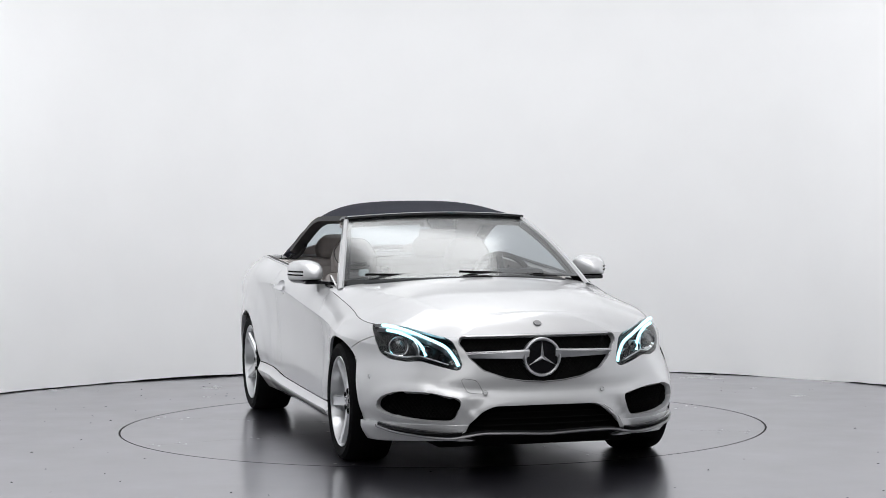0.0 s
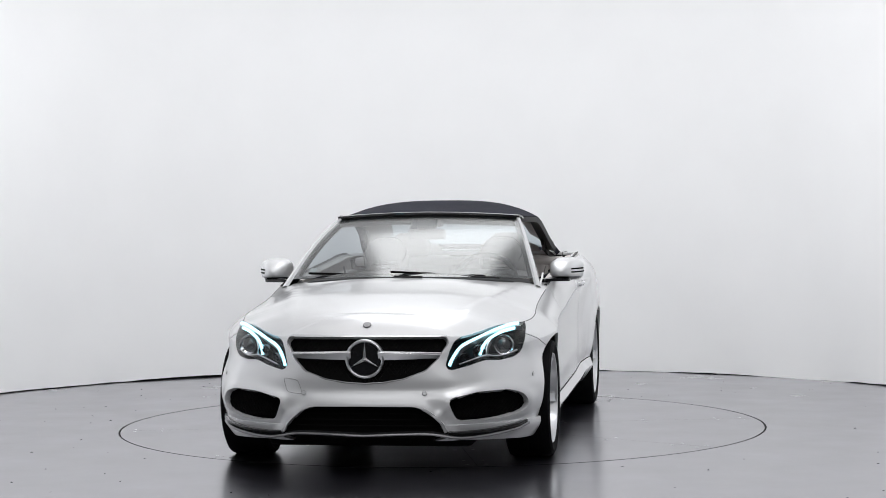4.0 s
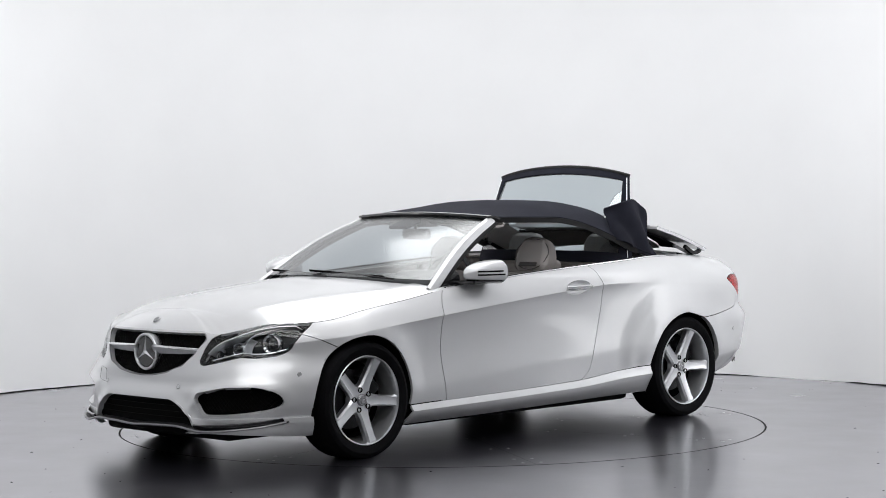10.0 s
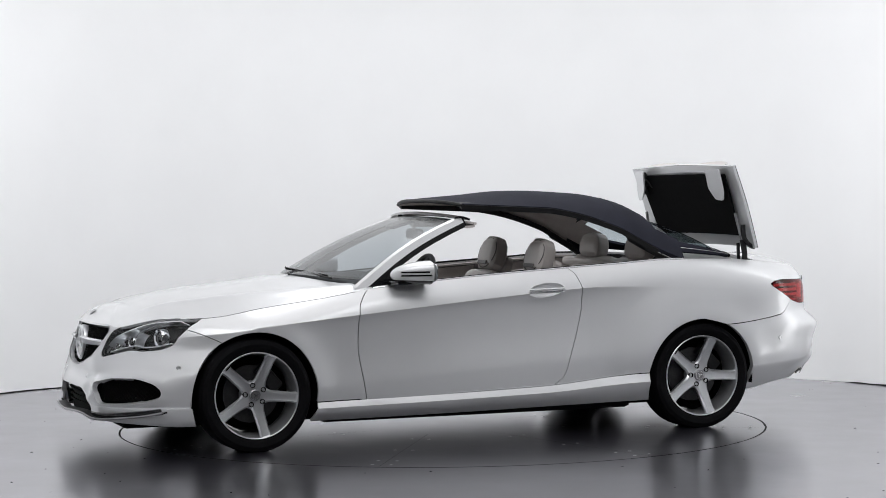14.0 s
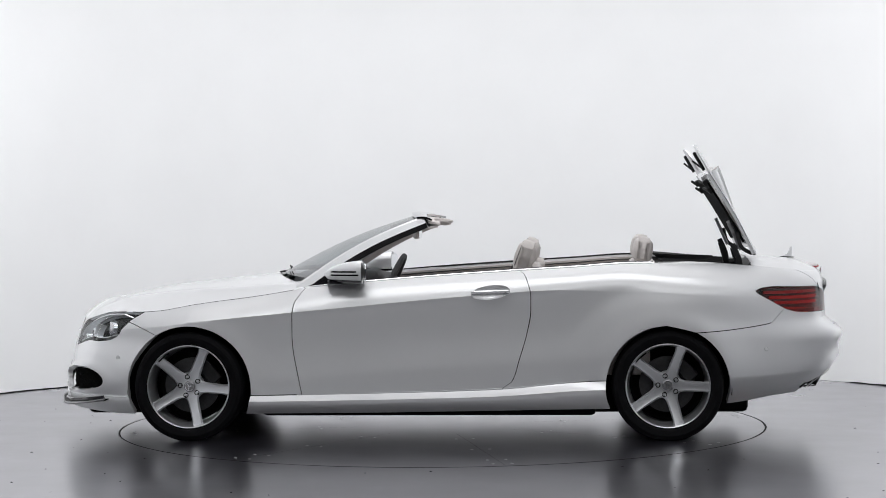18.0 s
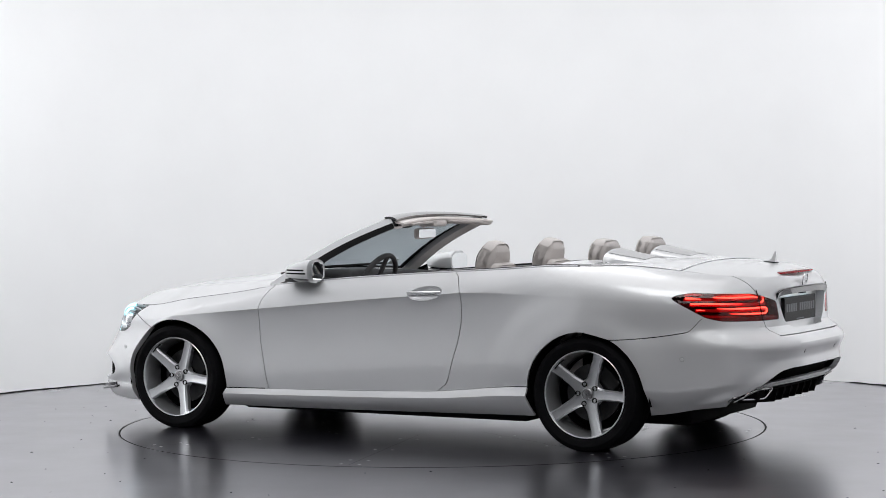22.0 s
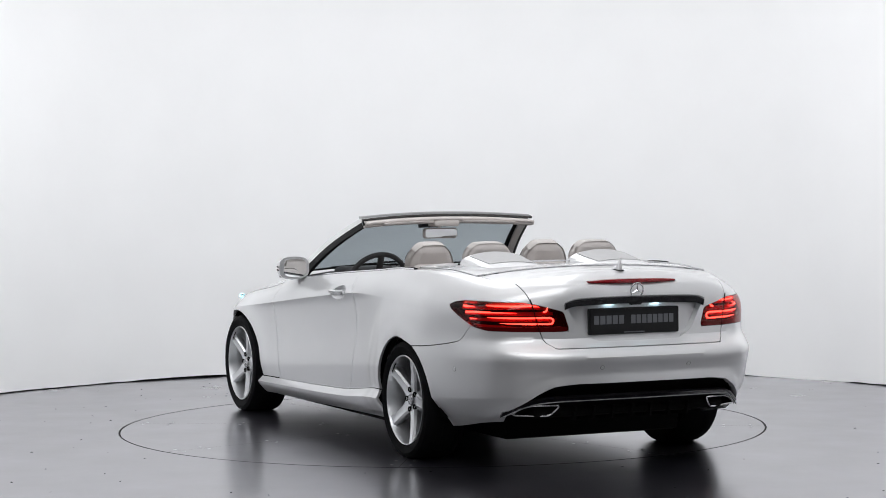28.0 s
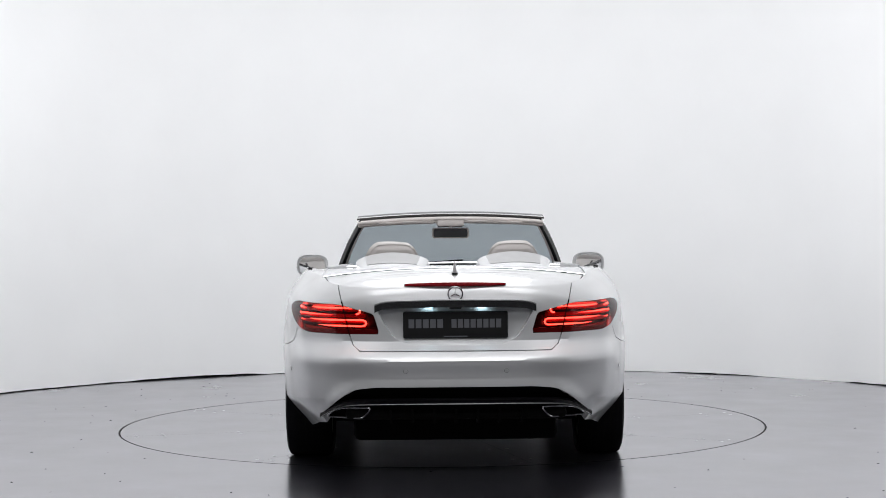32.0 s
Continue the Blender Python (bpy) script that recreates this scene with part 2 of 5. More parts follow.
def ribbon_flat(a, b, wide, z=0.0012):
    """A thin flat strip on the ground from a to b."""
    d = Vector((b[0] - a[0], b[1] - a[1])).normalized() * wide / 2
    n = Vector((-d.y, d.x))
    return Sheet([(a[0] + n.x, a[1] + n.y, z), (a[0] - n.x, a[1] - n.y, z), (b[0] - n.x, b[1] - n.y, z), (b[0] + n.x, b[1] + n.y, z)], [(0, 1, 2, 3)])


# ---- the turning of the table and the car ----
TURN = [(0, -75.05), (2, -86.82), (4, -98.57), (6, -110.46), (8, -122.28), (10, -134.41), (12, -146.57), (14, -158.82), (16, -171.54),
        (18, -184.28), (20, -196.89), (22, -209.05), (24, -221.11), (26, -233.34), (28, -245.66), (30, -257.81), (32, -269.71)]

# ---- the studio ----
R_WALL = 3.86


def wall_point(a, z, low=False):
    wobble = 0.012 * noise.noise((a * 5, z * 0.8, 3)) + 0.006 * noise.noise((a * 17, z * 3, 7))
    if z < 0.25:
        wobble += (0.25 - z) * 0.5 * max(0, noise.noise((a * 9, 1, 2))) * 0.25
    r = R_WALL - 0.002 * (1 if z < 1.396 and low else 0) + wobble
    lift = max(0, 0.007 + 0.016 * noise.noise((a * 3.1, 5, 1)) + 0.006 * noise.noise((a * 23, 5, 1))) if z < 0.02 else 0
    return r * math.cos(a), r * math.sin(a), z + lift


A0, A1 = radians(-57), radians(237)
rows_low = span(0.0, 0.3, 10) + span(0.34, 1.395, 16)
lower = grid(lambda a, z: wall_point(a, z, True), span(A0, A1, 300), rows_low).flip()
upper = grid(lambda a, z: wall_point(a, z), span(A0, A1, 200), span(1.385, 8.6, 36)).flip()
wall_cloth = part("wall_cloth", lower, CLOTH_WALL)
tagged(wall_cloth, "white fabric backdrop hung round the studio, slightly wrinkled", "wall", kind="structure")
wall_upper = part("wall_upper", upper, CLOTH_WALL)
tagged(wall_upper, "plain white curved studio wall above the seam", "wall", kind="structure")
# unseen outer room, added to close the set and keep the paint's reflections dark
ceiling = part("ceiling", plate_of([(-8, -16), (8, -16), (8, 5), (-8, 5)], (8.6, 8.8), "z"), DARK_WALL, smooth=False)
tagged(ceiling, "unseen dark ceiling added above the set", "ceiling", kind="structure")
for wname, poly in (("wall_left", [(-8.2, -16), (-8, -16), (-8, 5), (-8.2, 5)]), ("wall_right", [(8, -16), (8.2, -16), (8.2, 5), (8, 5)]),
                    ("wall_back", [(-8, 4.8), (8, 4.8), (8, 5), (-8, 5)]), ("wall_front", [(-8, -16), (8, -16), (8, -15.8), (-8, -15.8)])):
    tagged(part(wname, plate_of(poly, (0, 8.6), "z"), DARK_WALL, smooth=False), "unseen plain dark wall added round the set", "wall", kind="structure")

R_TABLE = 1.95


def ring_sheet(r0, r1, z, n=160, m=1):
    return grid(lambda a, r: (r * math.cos(a), r * math.sin(a), z), span(0, 2 * math.pi, n), span(r0, r1, m)).flip().weld()


floor = ring_sheet(R_TABLE + 0.007, 24, 0.0).add(grid(lambda a, z: ((R_TABLE + 0.007) * math.cos(a), (R_TABLE + 0.007) * math.sin(a), z), span(0, 2 * math.pi, 160), [-0.08, 0]))
floor = part("floor", floor, FLOOR)
tagged(floor, "dark grey painted concrete studio floor with a worn sheen", "floor", kind="structure")
# scuffs and crumbs scattered over the floor
rng = random.Random(5)
crumbs = Sheet()
for k in range(170):
    a, r = rng.uniform(0, 2 * math.pi), rng.choice((rng.uniform(1.5, 3.7), rng.uniform(0.6, 3.7)))
    w_, h_ = rng.uniform(0.003, 0.010), rng.uniform(0.003, 0.007)
    x_, y_ = r * math.cos(a), r * math.sin(a)
    if abs(r - R_TABLE) < 0.03 or r < R_TABLE:
        continue
    crumbs.add(Sheet([(x_ - w_, y_ - h_, 0.0003), (x_ + w_, y_ - h_ * 0.6, 0.0003), (x_ + w_ * 0.7, y_ + h_, 0.0003), (x_ - w_ * 0.8, y_ + h_ * 0.8, 0.0003), (x_, y_, h_ * 0.7)], [(0, 1, 4), (1, 2, 4), (2, 3, 4), (3, 0, 4)]))
crumbs = part("floor_crumbs", crumbs, DARK_GAP, smooth=False)
tagged(crumbs, "small dark crumbs and scuff marks on the studio floor", "debris", kind="stuff")
turntable = new("turntable")
tagged(turntable, "round dark grey steel turntable plate flush with the floor", "turntable")
disc = lathe([(0.001, 0.0), (R_TABLE - 0.006, 0.0), (R_TABLE, -0.004), (R_TABLE, -0.06), (0.001, -0.06)], 160, "z")
part("plate", disc.flip(), FLOOR, turntable, sharp=20)
for k in range(8):
    a = radians(45 * k + 14)
    seam = ribbon_flat((0.5 * math.cos(a), 0.5 * math.sin(a)), ((R_TABLE - 0.02) * math.cos(a), (R_TABLE - 0.02) * math.sin(a)), 0.002)
    part("seam", seam, DARK_GAP, turntable, smooth=False)
    for r in (0.75, 1.25, 1.70, 1.86):
        for off in (-0.05, 0.05):
            c = (r * math.cos(a) - off * math.sin(a), r * math.sin(a) + off * math.cos(a))
            part("bolt", lathe([(0.001, 0.0025), (0.008, 0.002), (0.010, 0.0004)], 10, "z").moved(Matrix.Translation((*c, 0))), STEEL, turntable)
part("ring_edge", lathe([(R_TABLE - 0.004, 0.0004), (R_TABLE - 0.002, 0.0006), (R_TABLE + 0.001, -0.002)], 160, "z"), DARK_GAP, turntable, "dark worn edge")

# ---- the car: x forward, y to its left, origin on the ground midway between the axles ----
car = new("convertible_car")
tagged(car, "pearl white four-seat convertible with a dark fabric roof on the turntable", "car")
AXLE, TYRE_R, ARCH_R, HUB_Z = 1.375, 0.318, 0.360, 0.302

nose_x = curve((0.14, 2.22), (0.2, 2.225), (0.3, 2.225), (0.38, 2.222), (0.46, 2.205), (0.58, 2.19), (0.66, 2.165), (0.70, 2.145), (0.76, 2.10))
tail_x = curve((0.14, -2.26), (0.3, -2.325), (0.42, -2.378), (0.50, -2.398), (0.55, -2.418), (0.578, -2.430), (0.60, -2.420), (0.645, -2.365), (0.68, -2.325), (0.87, -2.315), (0.95, -2.285), (1.0, -2.2))
crease_z = curve((2.2, 0.60), (1.9, 0.64), (1.12, 0.706), (0.588, 0.754), (-0.283, 0.829), (-0.75, 0.857), (-1.166, 0.845), (-1.9, 0.81), (-2.4, 0.79))
low_z = curve((2.2, 0.33), (0.96, 0.325), (0.594, 0.36), (-0.968, 0.468), (-1.9, 0.50), (-2.4, 0.50))
sill_z = curve((2.2, 0.25), (1.0, 0.258), (0.72, 0.262), (-0.35, 0.288), (-0.98, 0.34), (-1.8, 0.36), (-2.4, 0.40))
bottom_z = curve((2.3, 0.185), (2.0, 0.165), (1.74, 0.15), (0.98, 0.150), (-0.97, 0.175), (-1.73, 0.200), (-2.12, 0.262), (-2.4, 0.32))
half_w = curve((2.2, 0.885), (1.38, 0.885), (0.8, 0.868), (0, 0.868), (-0.7, 0.876), (-1.38, 0.893), (-1.9, 0.868), (-2.4, 0.858))
belt_side = curve((1.7, 0.737), (1.627, 0.740), (1.314, 0.786), (0.976, 0.829), (0.842, 0.85), (0.69, 0.875), (0.3, 0.911), (-0.03, 0.936),
                  (-0.517, 0.966), (-0.84, 0.984), (-1.19, 1.004), (-1.5, 1.004), (-1.86, 0.988), (-2.1, 0.962), (-2.3, 0.945))
belt_nose = curve((0, 0.702), (0.40, 0.700), (0.45, 0.688), (0.50, 0.688), (0.55, 0.698), (0.62, 0.718), (0.68, 0.734), (0.75, 0.742), (0.80, 0.744))
shoulder_in = curve((2.2, 0.03), (1.65, 0.085), (1.2, 0.105), (0.7, 0.085), (0.2, 0.072), (-1.0, 0.075), (-1.5, 0.115), (-2.0, 0.16), (-2.4, 0.12))
spine_z = curve((2.117, 0.742), (2.05, 0.766), (1.868, 0.818), (1.686, 0.857), (1.505, 0.882), (1.325, 0.900), (1.146, 0.919), (1.0, 0.935), (0.6, 0.955),
                (-1.2, 1.02), (-1.7, 1.028), (-2.0, 1.018), (-2.12, 1.002), (-2.2, 0.985))


def end_shape(a, n, m):
    """A superellipse's quarter: how far out along the car, and how wide, at the angle a from the centre line."""
    return math.cos(a) ** (2 / n), max(math.sin(a), 0) ** (2 / m)


def nose_power(z):
    """The plan of the nose: full at the bumper, swept back from the lamps upwards."""
    t = max(0.0, min(1.0, (z - 0.40) / 0.20))
    t = t * t * (3 - 2 * t)
    return 2.8 - 1.02 * t, 2.8 - 0.25 * t


# the stations round the left half, from the nose's centre to the tail's
STATIONS = [("nose", radians(a)) for a in [0.0] + span(0.6, 7, 8) + span(8, 88, 72)] + [("side", x) for x in span(AXLE, -AXLE, 150)] \
    + [("tail", radians(a)) for a in span(88, 8, 72) + span(7, 0.6, 8) + [0.0]]


def section(station, v):
    """A point of the body's wall; v runs from 0 at the bottom to 1 at the shoulder."""
    kind, u = station
    n, m = (2.8, 2.8) if kind == "nose" else (3.6, 3.6)
    xr, out, wide = u, 0, 1
    if kind != "side":
        out, wide = end_shape(u, n, m)
        xr = AXLE + (2.2 - AXLE) * out if kind == "nose" else -AXLE - (2.36 - AXLE) * out
    zs = belt_side(xr)
    if kind == "nose":
        out_top, wide_top = end_shape(u, 1.78, 2.55)
        zs = belt_side(AXLE + (2.14 - AXLE) * out_top)
        blend = max(0.0, min(1.0, (out_top - 0.10) / 0.45))
        blend = blend * blend * (3 - 2 * blend)
        zs += (min(zs, belt_nose(0.885 * wide_top)) - zs) * blend
    zb, zi, zl, zc = bottom_z(xr), sill_z(xr), low_z(xr), min(crease_z(xr), zs - 0.04)
    zl = min(zl, zc - 0.06)
    zi = min(zi, zl - 0.03)
    knots = ((0, zb), (0.16, zi), (0.32, zl), (0.68, zc), (1, zs))
    for (v0, z0), (v1, z1) in zip(knots, knots[1:]):
        if v <= v1 + 1e-9:
            z = z0 + (z1 - z0) * (v - v0) / (v1 - v0)
            break
    w = half_w(xr)
    sharp = max(0, min(1, (xr + 1.05) / 0.4)) * max(0, min(1, (1.3 - xr) / 0.4))
    if z <= zi:
        t = (zi - z) / (zi - zb)
        plain = 0.016 - 0.003 * math.sin(math.pi * min(1, t * 1.6)) + 0.05 * t ** 2.0
        # between the wheels a ledge that catches the light, then a tucked-under face
        ledge = 0.030 - 0.036 * min(1, t / 0.30) ** 1.2 if t < 0.30 else -0.006 + 0.075 * ((t - 0.30) / 0.70) ** 1.5
        if xr < -AXLE:
            # behind the rear wheels the bumper tucks in under a soft edge
            plain = 0.018 + 0.105 * t ** 1.25
        k = max(0, min(1, (1.12 - abs(xr)) / 0.12))
        w -= plain + (ledge - plain) * k
    elif z <= zl:
        w -= 0.009 + 0.012 * sharp + ((0.009 if xr < -AXLE else 0.021) - 0.006 * sharp) * (zl - z) / (zl - zi)
    elif z <= zc:
        t = (z - zl) / (zc - zl)
        w -= 0.009 * (1 - t) + (0.003 + 0.014 * sharp) * math.sin(math.pi * t) * (1 - 0.4 * t) + sharp * 0.012 * (1 - math.exp(-(zc - z) / 0.03))
    else:
        t = (z - zc) / (zs - zc)
        rb = max(0, min(1, (-0.5 - xr) / 0.7))
        w -= shoulder_in(xr) * (0.58 * (1 - rb) * t + (0.42 + 0.58 * rb) * t ** 2.3)
    # the low crease is rounded off
    turn = ((0.009 if xr < -AXLE else 0.021) - 0.006 * sharp) / (zl - zi) + (math.pi * (0.003 + 0.014 * sharp) - 0.009) / (zc - zl)
    w -= 0.020 * turn * math.exp(-abs(z - zl) / 0.04)
    for ax in (AXLE, -AXLE):
        d = math.hypot(xr - ax, z - HUB_Z)
        rear_arch = ax < 0
        w += (0.020 if rear_arch else 0.015) * max(0.3, min(1.0, (z - 0.20) / 0.16)) * math.exp(-((d - ARCH_R) / (0.10 if rear_arch else 0.08)) ** 2)
    # the rear wing swells over its wheel
    d = math.hypot(max(0.0, xr + AXLE - 0.05), z - HUB_Z)
    k = max(0.0, min(1.0, (d - 0.46) / 0.14))
    w += 0.016 * (1 - k * k * (3 - 2 * k)) * max(0.0, min(1.0, (-0.55 - xr) / 0.3)) * max(0.3, min(1.0, (z - 0.16) / 0.24))
    if kind == "side":
        return Vector((u, w, z))
    if kind == "nose":
        out, wide = end_shape(u, *nose_power(z))
        return Vector((AXLE + (nose_x(z) - AXLE) * out, w * wide, z))
    return Vector((-AXLE + (tail_x(z) + AXLE) * out, w * wide, z))


def cap(station, t):
    """A point of the body's top; t runs from 0 at the shoulder to 1 on the centre line."""
    p = section(station, 1)
    xc = max(-2.05, min(1.93, p.x))
    zc = spine_z(xc)
    g = 1 - (1 - t) ** 2.3
    q = Vector((p.x + (xc - p.x) * t, p.y * (1 - t), p.z + (zc - p.z) * g))
    if q.x > 0.6:
        # the bonnet's two creases, which run from the grille to the pillars
        line = 0.40 + 0.27 * (2.1 - q.x) / 1.3
        q.z += 0.016 * math.exp(-abs(abs(q.y) - line) / 0.07) * max(0, min(1, (q.x - 0.6) / 0.2)) * min(1, t * 5) * max(0, min(1, (2.05 - q.x) / 0.25))
    return q


V_ROWS = span(0, 0.16, 10) + [0.165, 0.2, 0.24, 0.28, 0.305, 0.315, 0.32, 0.325] + span(0.335, 0.63, 13) + [0.65, 0.665, 0.674, 0.68, 0.686, 0.695] + span(0.715, 1, 10)
T_ROWS = [0, 0.01, 0.025, 0.05, 0.08, 0.12] + span(0.16, 1, 22)
WALL = grid(section, STATIONS, V_ROWS)
CAP = grid(cap, STATIONS, T_ROWS)
CAP = Sheet(CAP.v, CAP.f).weld(5)


def arch(ax, grow=0.0):
    return lambda p: math.hypot(p.x - ax, p.z - HUB_Z) - ARCH_R - grow + (0.008 if ax < 0 else 0)


GAP = 0.0025
cowl = curve((0, 0.945), (0.15, 0.936), (0.3, 0.905), (0.45, 0.852), (0.6, 0.782), (0.68, 0.74), (0.8, 0.70))
door_front = curve((0.2, 0.715), (0.27, 0.724), (0.335, 0.736), (0.586, 0.774), (0.70, 0.772), (0.78, 0.762), (0.84, 0.728), (0.88, 0.69), (0.95, 0.60))
door_rear = curve((0.2, -0.40), (0.288, -0.43), (0.34, -0.494), (0.45, -0.53), (0.628, -0.582), (0.74, -0.601), (0.83, -0.602), (0.90, -0.585), (0.943, -0.567), (0.972, -0.535), (1.1, -0.50))
LAMP = rounded([(0.405, 0.545), (0.425, 0.618), (0.444, 0.668), (0.50, 0.70), (0.56, 0.73), (0.63, 0.75), (0.70, 0.765), (0.745, 0.757), (0.768, 0.72), (0.772, 0.66), (0.758, 0.60), (0.725, 0.572), (0.66, 0.561), (0.595, 0.567), (0.52, 0.543), (0.428, 0.520)], 0.015)
lamp_field = inside(LAMP)
GRILLE = rounded([(-0.1, 0.694), (0.405, 0.690), (0.418, 0.66), (0.37, 0.58), (0.31, 0.522), (0.2, 0.482), (0.1, 0.466), (0, 0.460), (-0.1, 0.46)], 0.012)
grille_field = inside(GRILLE)
FOG = rounded([(0.425, 0.383), (0.585, 0.417), (0.715, 0.420), (0.78, 0.395), (0.805, 0.35), (0.79, 0.305), (0.71, 0.282), (0.585, 0.272), (0.465, 0.272)], 0.03)
fog_field = inside(FOG)
INTAKE = rounded([(-0.1, 0.348), (0.27, 0.346), (0.33, 0.318), (0.42, 0.235), (0.44, 0.19), (0.30, 0.16), (0, 0.15), (-0.1, 0.15)], 0.02)
intake_field = inside(INTAKE)
TAIL_SIDE = rounded([(-1.862, 0.842), (-1.90, 0.862), (-1.97, 0.871), (-2.245, 0.862), (-2.5, 0.86), (-2.5, 0.712), (-2.27, 0.714), (-2.12, 0.718), (-2.05, 0.736)], 0.012)
tail_side = inside(TAIL_SIDE)
TAIL_REAR = rounded([(0.95, 0.885), (0.70, 0.880), (0.563, 0.856), (0.41, 0.815), (0.375, 0.70), (0.52, 0.695), (0.75, 0.712), (0.95, 0.712)], 0.012)
tail_rear = inside(TAIL_REAR)


def in_tail(p):
    return min(tail_side(p.x, p.z), tail_rear(p.y, p.z)) if p.x < -1.7 else -1


def in_lamp(p):
    return lamp_field(p.y, p.z) if p.x > 1.5 else -1


def front_only(field):
    return lambda p: field(p.y, p.z) if p.x > 1.75 else -1


def minus(*fields):
    return lambda p: min(-f(p) for f in fields)


bumper_cut_z = curve((-1.4, 0.61), (-1.515, 0.613), (-1.952, 0.661), (-2.034, 0.737), (-2.2, 0.80))
front_cut = curve((1.55, 0.60), (1.58, 0.615), (1.70, 0.668), (1.80, 0.70))


def panel(name, sheet, mat=PAINT, label="", parent=car, mirrored=True, depth=0.014):
    made = [part(name, sheet.flange(depth), mat, parent, label)]
    if mirrored:
        made.append(part(name, sheet.mirror().flange(depth), mat, parent, label))
    return made


W = WALL.clip(arch(AXLE)).clip(arch(-AXLE))
def lip(p, n):
    """Raised lips round the intakes, and the ridges between them."""
    if p.x < 1.6:
        return p
    d = min(-fog_field(p.y, p.z), -intake_field(p.y, p.z))
    ridge = abs((p.z - 0.30) - (abs(p.y) - 0.385) * 1.0) / 1.41
    k = 0.012 * math.exp(-(max(d, 0) / 0.03) ** 2)
    if 0.2 < p.z < 0.42:
        k += 0.010 * math.exp(-(ridge / 0.02) ** 2) * max(0, 1 - abs(abs(p.y) - 0.40) / 0.09)
    k -= 0.010 * math.exp(-((p.z - 0.425) / 0.03) ** 2) * max(0, min(1, (0.62 - abs(p.y)) / 0.2))
    return p + n * k


# front: bumper, wings
front = W.clip(lambda p: p.x - 0.9)
bumper_f = Sheet([lip(p, n) for p, n in zip(front.v, front.normals())], front.f).clip(lambda p: min(p.x - AXLE - 0.02, 99)).clip(lambda p: (front_cut(p.x) - p.z - GAP) if p.x < 1.78 else 1)
bumper_f = bumper_f.clip(minus(in_lamp)).clip(minus(front_only(grille_field))).clip(minus(front_only(fog_field))).clip(minus(front_only(intake_field)))


part("front_bumper", bumper_f.both().flange(0.03), PAINT, car, "pearl white front bumper with three dark air intakes")
wing = W.clip(lambda p: p.x - door_front(p.z) - GAP).clip(lambda p: (p.z - front_cut(p.x) - GAP) if p.x > AXLE + 0.02 else 1).clip(lambda p: 1.80 - p.x)
wing = wing.clip(lambda p: (p.z - sill_z(p.x) - GAP) if p.x < AXLE else 1).clip(minus(in_lamp))
panel("front_wing", wing)
mid = W.clip(lambda p: door_front(p.z) - p.x - GAP)
door = mid.clip(lambda p: p.x - door_rear(p.z) - GAP).clip(lambda p: p.z - sill_z(p.x) - GAP)
HANDLE_BOWL = [(-0.373 + 0.112 * math.cos(a), 0.846 - 0.012 * math.cos(a) + 0.041 * math.sin(a)) for a in [2 * math.pi * k / 32 for k in range(32)]]
bowl_field = inside(HANDLE_BOWL)
dish = door.clip(lambda p: bowl_field(p.x, p.z) + 0.001)
door = door.clip(lambda p: -bowl_field(p.x, p.z))
panel("door", door)
rest = mid.clip(lambda p: door_rear(p.z) - p.x - GAP).clip(lambda p: (p.z - sill_z(p.x) - GAP) if p.x > -AXLE else 1)
quarter = rest.clip(lambda p: (p.z - bumper_cut_z(p.x) - GAP) if p.x < -AXLE else 1).clip(lambda p: p.x + 2.06)
quarter = quarter.clip(minus(in_tail))
sill = W.clip(lambda p: sill_z(p.x) - p.z - GAP).clip(lambda p: min(p.x + AXLE, AXLE - p.x))
panel("side_sill", sill)
# rear: wing, bumper, boot lid
tail = W.clip(lambda p: -p.x - AXLE)
lid_side = curve((0.60, 0.47), (0.63, 0.475), (0.66, 0.512), (0.86, 0.567), (1.0, 0.606), (1.05, 0.62))


def in_lid(p):
    return min(lid_side(p.z) - abs(p.y), p.z - 0.632) if p.x < -2.1 else -1


DIFFUSER = rounded([(-0.1, 0.455), (0.39, 0.455), (0.50, 0.444), (0.57, 0.405), (0.70, 0.29), (0.715, 0.2), (-0.1, 0.2)], 0.025)
diffuser_field = inside(DIFFUSER)


def in_diffuser(p):
    return min(diffuser_field(p.y, p.z), -2.134 - p.x - 1.08 * (p.z - 0.28)) if p.x < -1.9 else -1


rear_all = tail.clip(minus(in_tail))
bumper_r = rear_all.clip(lambda p: (bumper_cut_z(p.x) - p.z - GAP) if p.x > -2.036 else 1).clip(lambda p: (0.80 - p.z) if p.x < -2.0 else 1)
bumper_r = bumper_r.clip(lambda p: -in_lid(p) - GAP)


def flare(p, n):
    """The rear bumper swells towards the diffuser's edge."""
    k = max(0.0, min(1.0, (-1.95 - p.x) / 0.2)) * math.exp(-(max(-diffuser_field(p.y, p.z), 0) / 0.035) ** 2)
    return p + n * 0.020 * k


bumper_r = Sheet([flare(p, n) for p, n in zip(bumper_r.v, bumper_r.normals())], bumper_r.f).clip(minus(in_diffuser))
part("rear_bumper", bumper_r.both().flange(0.03), PAINT, car, "pearl white rear bumper with a dark diffuser below")
wing_r = rear_all.clip(lambda p: (p.z - 0.80) if p.x < -2.0 else -1).clip(lambda p: -in_lid(p) - GAP).clip(lambda p: -p.x - 2.06)
